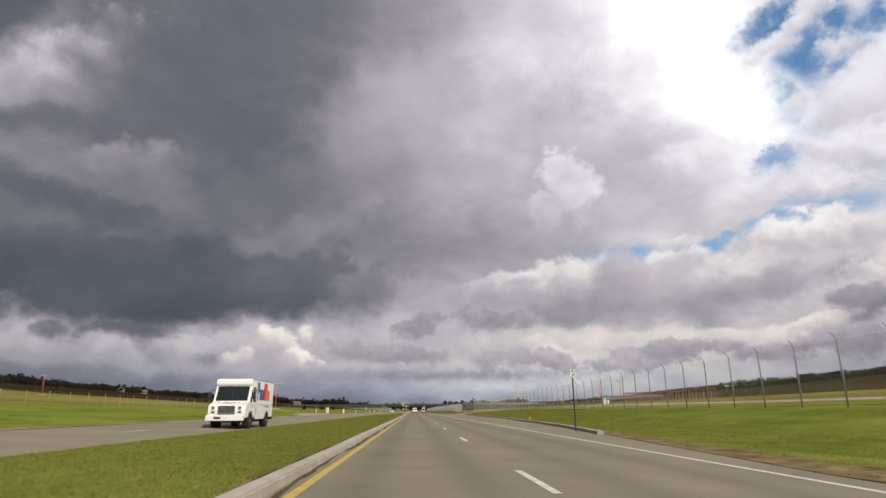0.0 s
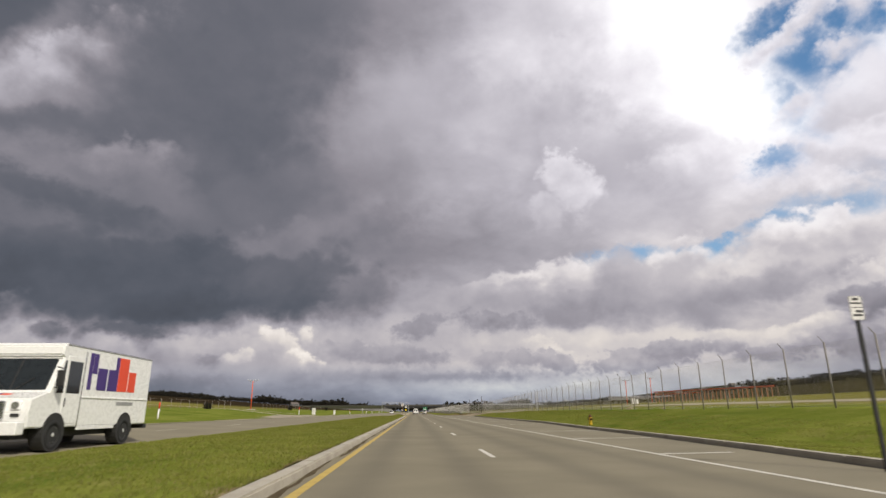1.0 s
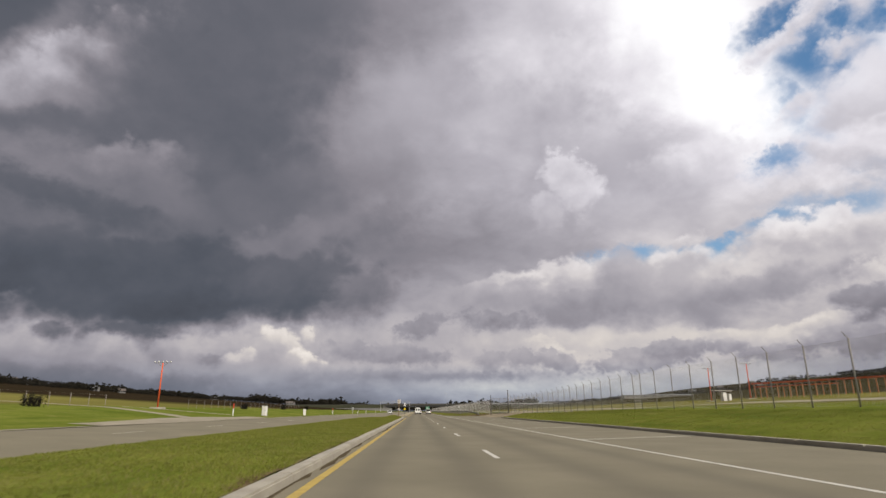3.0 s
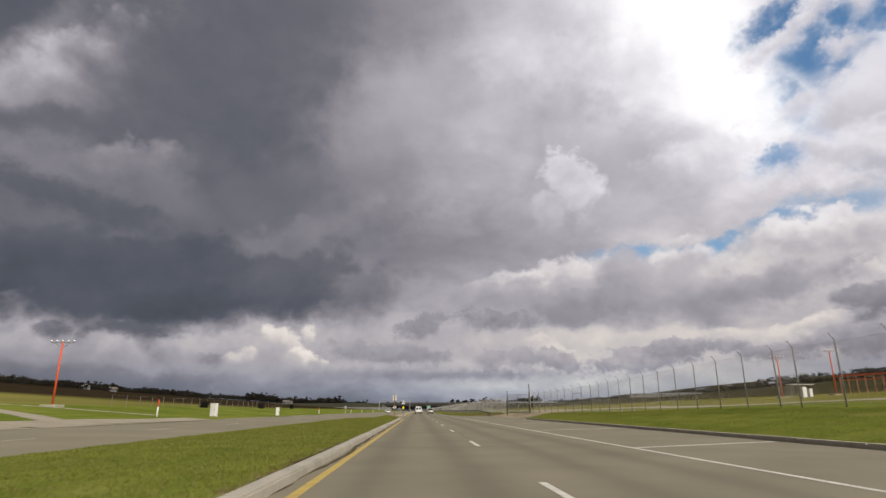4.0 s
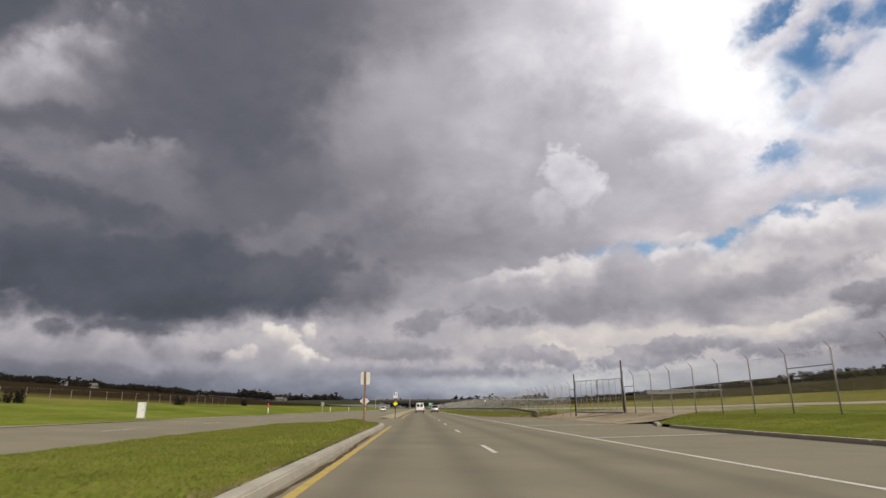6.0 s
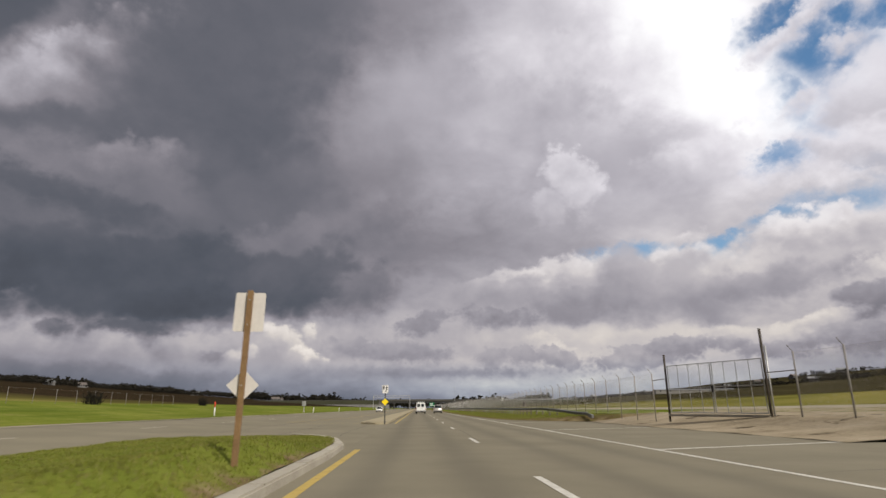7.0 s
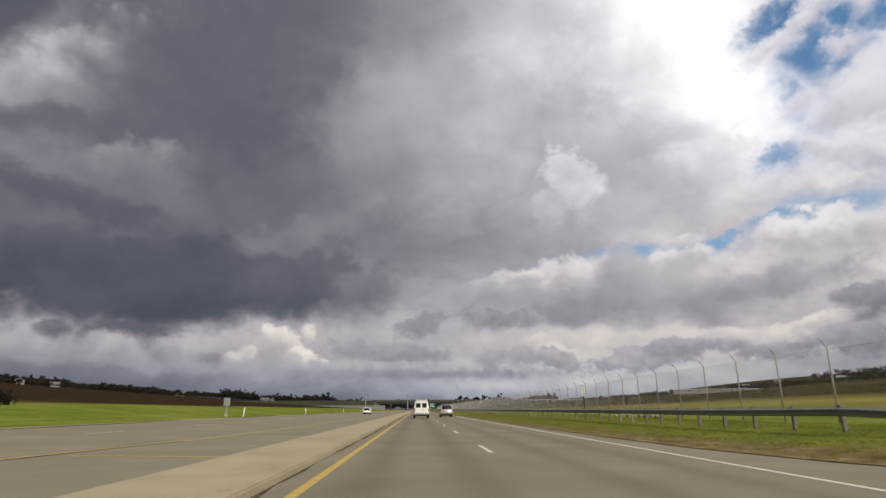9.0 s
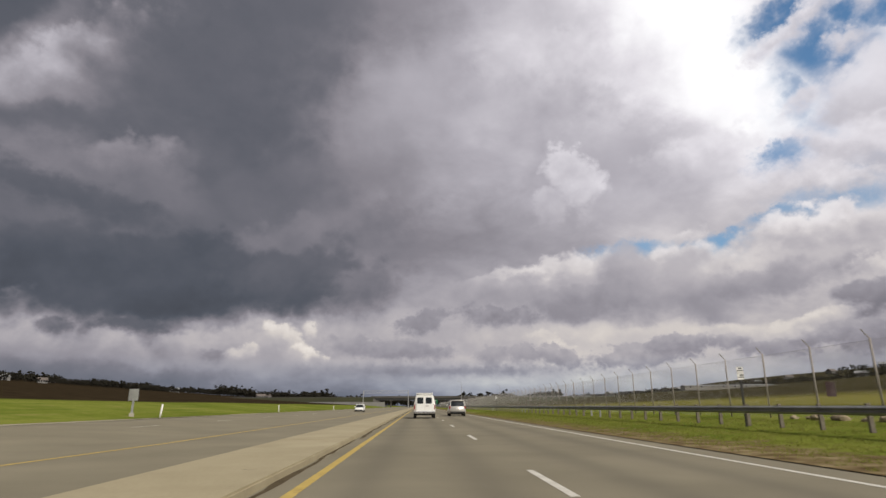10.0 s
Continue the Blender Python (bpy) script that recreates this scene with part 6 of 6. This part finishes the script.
def street_lamp(x, y, h):
    z = float(lie(x, y))
    lamp = thing("street_lamp", "thin grey street lamp beside the far road", "street lamp", (x, y, z), group="street lamps")
    part("pole", rod((0, 0, -0.4), (0, 0, h), 0.12, 0.06, 10), M["galvanised"], lamp)
    part("arm", rod((0, 0, h - 0.1), (-1.8, 0, h + 0.35), 0.05, 0.04), M["galvanised"], lamp)
    part("head", box(-2.5, -1.7, -0.15, 0.15, h + 0.28, h + 0.44, 0.04), M["galvanised"], lamp)


for x, y, h in ((26, 560, 14), (60, 640, 13), (38, 690, 12)):
    street_lamp(x, y, h)


def far_building(x, y, w, d, h, label, wall="far_wall", roof="far_roof", turn=0.0, pitch=0.0, windows=0, category="building", name="warehouse"):
    z = float(lie(x, y)) - 1.0
    hut = thing(name, label, category, (x, y, z), turn, group="far buildings")
    part("wall", box(-w / 2, w / 2, -d / 2, d / 2, 0, h + 1, 0.03), M[wall], hut)
    bm = bmesh.new()
    e = 0.4
    top = h + 1 + pitch
    pts = [(-w / 2 - e, -d / 2 - e, h + 1), (w / 2 + e, -d / 2 - e, h + 1), (w / 2 + e, d / 2 + e, h + 1), (-w / 2 - e, d / 2 + e, h + 1), (-w / 2 - e, 0, top + 0.3), (w / 2 + e, 0, top + 0.3)]
    v = [bm.verts.new(p) for p in pts]
    for f in ((0, 1, 5, 4), (2, 3, 4, 5), (0, 4, 3), (1, 2, 5), (3, 2, 1, 0)):
        bm.faces.new([v[i] for i in f])
    part("roof", bm, M[roof], hut)
    for i in range(windows):
        cx = -w / 2 + w * (i + 0.5) / windows
        win = part("window", box(cx - 0.55, cx + 0.55, -d / 2 - 0.05, -d / 2 + 0.05, 2.0, 3.3, 0.02), M["dark_glass"], hut, "dark window")
        part("frame", box(cx - 0.68, cx + 0.68, -d / 2 - 0.03, -d / 2, 1.88, 3.42, 0.01), M["house_wall"], win)
    return hut


wall = thing("retaining_wall", "low pale concrete retaining wall below the embankment", "retaining wall", (-48, 588, float(lie(-48, 588))), 3)
for k in range(9):
    part("panel", box(-27 + 6 * k + 0.02, -21 + 6 * k - 0.02, -0.15, 0.15, -3.0, 1.4 - 0.05 * abs(k - 4), 0.02), M["house_wall"], wall)
part("coping", box(-27, 27, -0.22, 0.22, 1.36, 1.48, 0.02), M["bridge"], wall)
far_building(262, 700, 70, 20, 2.6, "long low grey hangar beyond the airfield", pitch=0.6, turn=-14, windows=8)
far_building(110, 740, 90, 20, 3, "long low pale hangar beside the far trees", pitch=0.8, turn=-6, windows=10)
rnd = random.Random(5)
for i in range(16):
    side = -1 if i < 8 else 1
    az = radians(rnd.uniform(12, 36)) * side
    r = rnd.uniform(700, 850)
    x, y = r * math.sin(az), 90 + r * math.cos(az)
    far_building(x, y, rnd.uniform(7, 11), rnd.uniform(6, 8), rnd.uniform(2.0, 3.0), "pale house with a dark pitched roof among bare trees", "house_wall", "shingle" if rnd.random() < 0.6 else "far_roof", rnd.uniform(-40, 40), rnd.uniform(1.5, 2.4), 4, "house", "house")

# ---- woods along the skyline ----


def woods(name, label, spots, seed):
    """Bare far trees: a leaning trunk, limbs, and a crown of many small ragged twig clumps."""
    rnd = np.random.RandomState(seed)
    verts, faces = [], []
    octa = np.array([(1, 0, 0), (-1, 0, 0), (0, 1, 0), (0, -1, 0), (0, 0, 1), (0, 0, -1)], float)
    octf = [(0, 2, 4), (2, 1, 4), (1, 3, 4), (3, 0, 4), (2, 0, 5), (1, 2, 5), (3, 1, 5), (0, 3, 5)]

    def limb(a, b, ra, rb):
        n = len(verts)
        for p, r in ((a, ra), (b, rb)):
            for k in range(3):
                t = k * 2.094
                verts.append((p[0] + r * math.cos(t), p[1] + r * math.sin(t), p[2]))
        for k in range(3):
            faces.append((n + k, n + (k + 1) % 3, n + 3 + (k + 1) % 3, n + 3 + k))
    for x, y, h in spots:
        z = float(lie(x, y)) - 0.3
        spread = h * rnd.uniform(0.35, 0.65)
        fork = np.array((x + rnd.uniform(-0.4, 0.4), y, z + h * rnd.uniform(0.2, 0.35)))
        limb((x, y, z), fork, h * 0.022, h * 0.014)
        for _ in range(6):
            tip = fork + np.array((rnd.uniform(-1, 1) * spread, rnd.uniform(-1, 1) * spread, h * rnd.uniform(0.2, 0.62)))
            limb(fork, tip, h * 0.010, h * 0.003)
            for _ in range(4):
                c = fork + (tip - fork) * rnd.uniform(0.5, 1.1) + rnd.uniform(-1, 1, 3) * h * 0.07
                size = h * rnd.uniform(0.06, 0.13) * np.array((1.15, 1.15, rnd.uniform(0.5, 0.95)))
                n = len(verts)
                for o in octa:
                    verts.append(tuple(c + o * size * rnd.uniform(0.5, 1.4)))
                faces.extend(tuple(n + i for i in f) for f in octf)
    return solid(name, raw(verts, faces, M["bark"]), None, label, "trees", "stuff")


def belt(count, az0, az1, r0, r1, h0, h1, seed):
    rnd = random.Random(seed)
    out = []
    for _ in range(count):
        az = radians(rnd.uniform(az0, az1))
        k = abs(math.degrees(az)) / 40
        r = rnd.uniform(r0, r1) * (1.28 - 0.38 * k)
        out.append((r * math.sin(az), 100 + r * math.cos(az), rnd.uniform(h0, h1) * (1.3 if rnd.random() < 0.04 else 1) * (0.92 + 0.22 * math.sin(az * 31) * math.sin(az * 83 + 1.3))))
    return out


woods("woods_west", "dark belt of leafless trees along the skyline", belt(1900, -64, -2, 690, 860, 5.5, 8.5, 1) + belt(1900, -64, -2, 680, 760, 3.5, 5.5, 7), 1)
woods("woods_east", "dark belt of leafless trees beyond the airfield", belt(1900, 2, 64, 690, 860, 3, 5.5, 2) + belt(1900, 2, 64, 680, 760, 2, 3.6, 8), 2)
woods("woods_ahead", "dark leafless trees beyond the overpass", belt(900, -16, 12, 650, 860, 8.5, 12, 3) + [(30 + 5 * i, 655 + 7 * (i % 3), 9 + 2 * (i % 2)) for i in range(9)], 3)

# ---- grass blades on the strips that pass close by ----


def blades(name, label, count, place, height, seed):
    """Tufts of three bent blades each; place gives x, y, z arrays."""
    rnd = np.random.RandomState(seed)
    x, y, z = place(rnd, count)
    count = len(x)
    verts = np.zeros((count, 3, 3, 3))
    for b in range(3):
        a = rnd.uniform(0, 2 * np.pi, count)
        h = height * rnd.uniform(0.5, 1.3, count)
        wdt = rnd.uniform(0.006, 0.013, count)
        lean = rnd.uniform(0.2, 0.9, count) * h
        cx, cy = x + rnd.uniform(-0.05, 0.05, count), y + rnd.uniform(-0.05, 0.05, count)
        verts[:, b, 0] = np.stack([cx - np.sin(a) * wdt, cy + np.cos(a) * wdt, z - 0.01], 1)
        verts[:, b, 1] = np.stack([cx + np.sin(a) * wdt, cy - np.cos(a) * wdt, z - 0.01], 1)
        verts[:, b, 2] = np.stack([cx + np.cos(a) * lean, cy + np.sin(a) * lean, z + h], 1)
    flat = verts.reshape(-1, 3)
    data = bpy.data.meshes.new("mesh")
    n = len(flat)
    data.vertices.add(n)
    data.vertices.foreach_set("co", flat.astype(np.float32).ravel())
    data.loops.add(n)
    data.loops.foreach_set("vertex_index", np.arange(n, dtype=np.int32))
    data.polygons.add(n // 3)
    data.polygons.foreach_set("loop_start", np.arange(0, n, 3, dtype=np.int32))
    data.update(calc_edges=True)
    data.materials.append(M["blade"])
    return solid(name, data, None, label, "grass", "stuff")


def blade_material():
    material = surface("grass_blades", [(0.25, (0.128, 0.150, 0.025)), (0.45, (0.205, 0.230, 0.041)), (0.6, (0.275, 0.280, 0.063)), (0.8, (0.40, 0.345, 0.135))], 0.8, 1.0, grain=14, spec=0.0)
    tree = material.node_tree
    shader = tree.nodes["Principled BSDF"]
    base = shader.inputs["Base Color"].links[0].from_socket
    island_random = put(tree, "ShaderNodeNewGeometry").outputs["Random Per Island"]
    tree.links.new(blend(tree, ramp(tree, island_random, [(0.55, 0.0), (1.0, 0.75)]), base, (0.30, 0.26, 0.12)), shader.inputs["Base Color"])
    # thin leaves let half of the light through
    leaf = put(tree, "ShaderNodeBsdfTranslucent", Color=shader.inputs["Base Color"].links[0].from_socket)
    both = put(tree, "ShaderNodeMixShader", Fac=0.5, in1=shader.outputs[0], in2=leaf.outputs[0])
    tree.links.new(both.outputs[0], tree.nodes["Material Output"].inputs[0])
    return material


M["blade"] = blade_material()


def on_median(rnd, count):
    y = rnd.uniform(0, 168, count)
    edge = median_edge(y)
    x = edge - 0.03 - rnd.uniform(0, 1, count) ** 1.25 * (9.7 + edge)
    keep = x > -9.75
    x, y = x[keep], y[keep]
    z = median_height(x, y)
    return x, y, z


def on_far_verge(rnd, count):
    y = 190 + rnd.uniform(0, 1, count) ** 1.5 * 110
    edge = right_edge(y)
    x = edge + 0.2 + rnd.uniform(0, 1, count) ** 1.3 * 7
    keep = (x < 15.5) & (rnd.uniform(0, 1, count) < np.clip((x - edge) / 2.2, 0.12, 1))
    x, y, edge = x[keep], y[keep], edge[keep]
    rise = smooth(0, 1.6, x - edge)
    return x, y, 0.02 * (1 - rise) + np.maximum(lie(x, y), 0.05) * rise


def on_near_verge(rnd, count):
    y = rnd.uniform(8, 165, count)
    edge = right_kerb(y)
    x = edge + 0.2 + rnd.uniform(0, 1, count) ** 1.2 * 6
    keep = (x < 19.5) & ((y > 30) | (rnd.uniform(0, 1, count) < np.clip((x - edge - 0.8) / 2.5, 0.05, 1)))
    x, y, edge = x[keep], y[keep], edge[keep]
    rise = smooth(0, 1.6, x - edge)
    return x, y, (0.01 + 0.14 * smooth(27.0, 30.0, y)) * (1 - rise) + np.maximum(lie(x, y), 0.05) * rise


blades("grass_median", "short green and straw-coloured grass on the median", 150000, on_median, 0.048, 11)
blades("grass_far_verge", "short green grass along the guard rail", 60000, on_far_verge, 0.05, 12)
blades("grass_near_verge", "short green grass behind the kerb", 90000, on_near_verge, 0.04, 13)
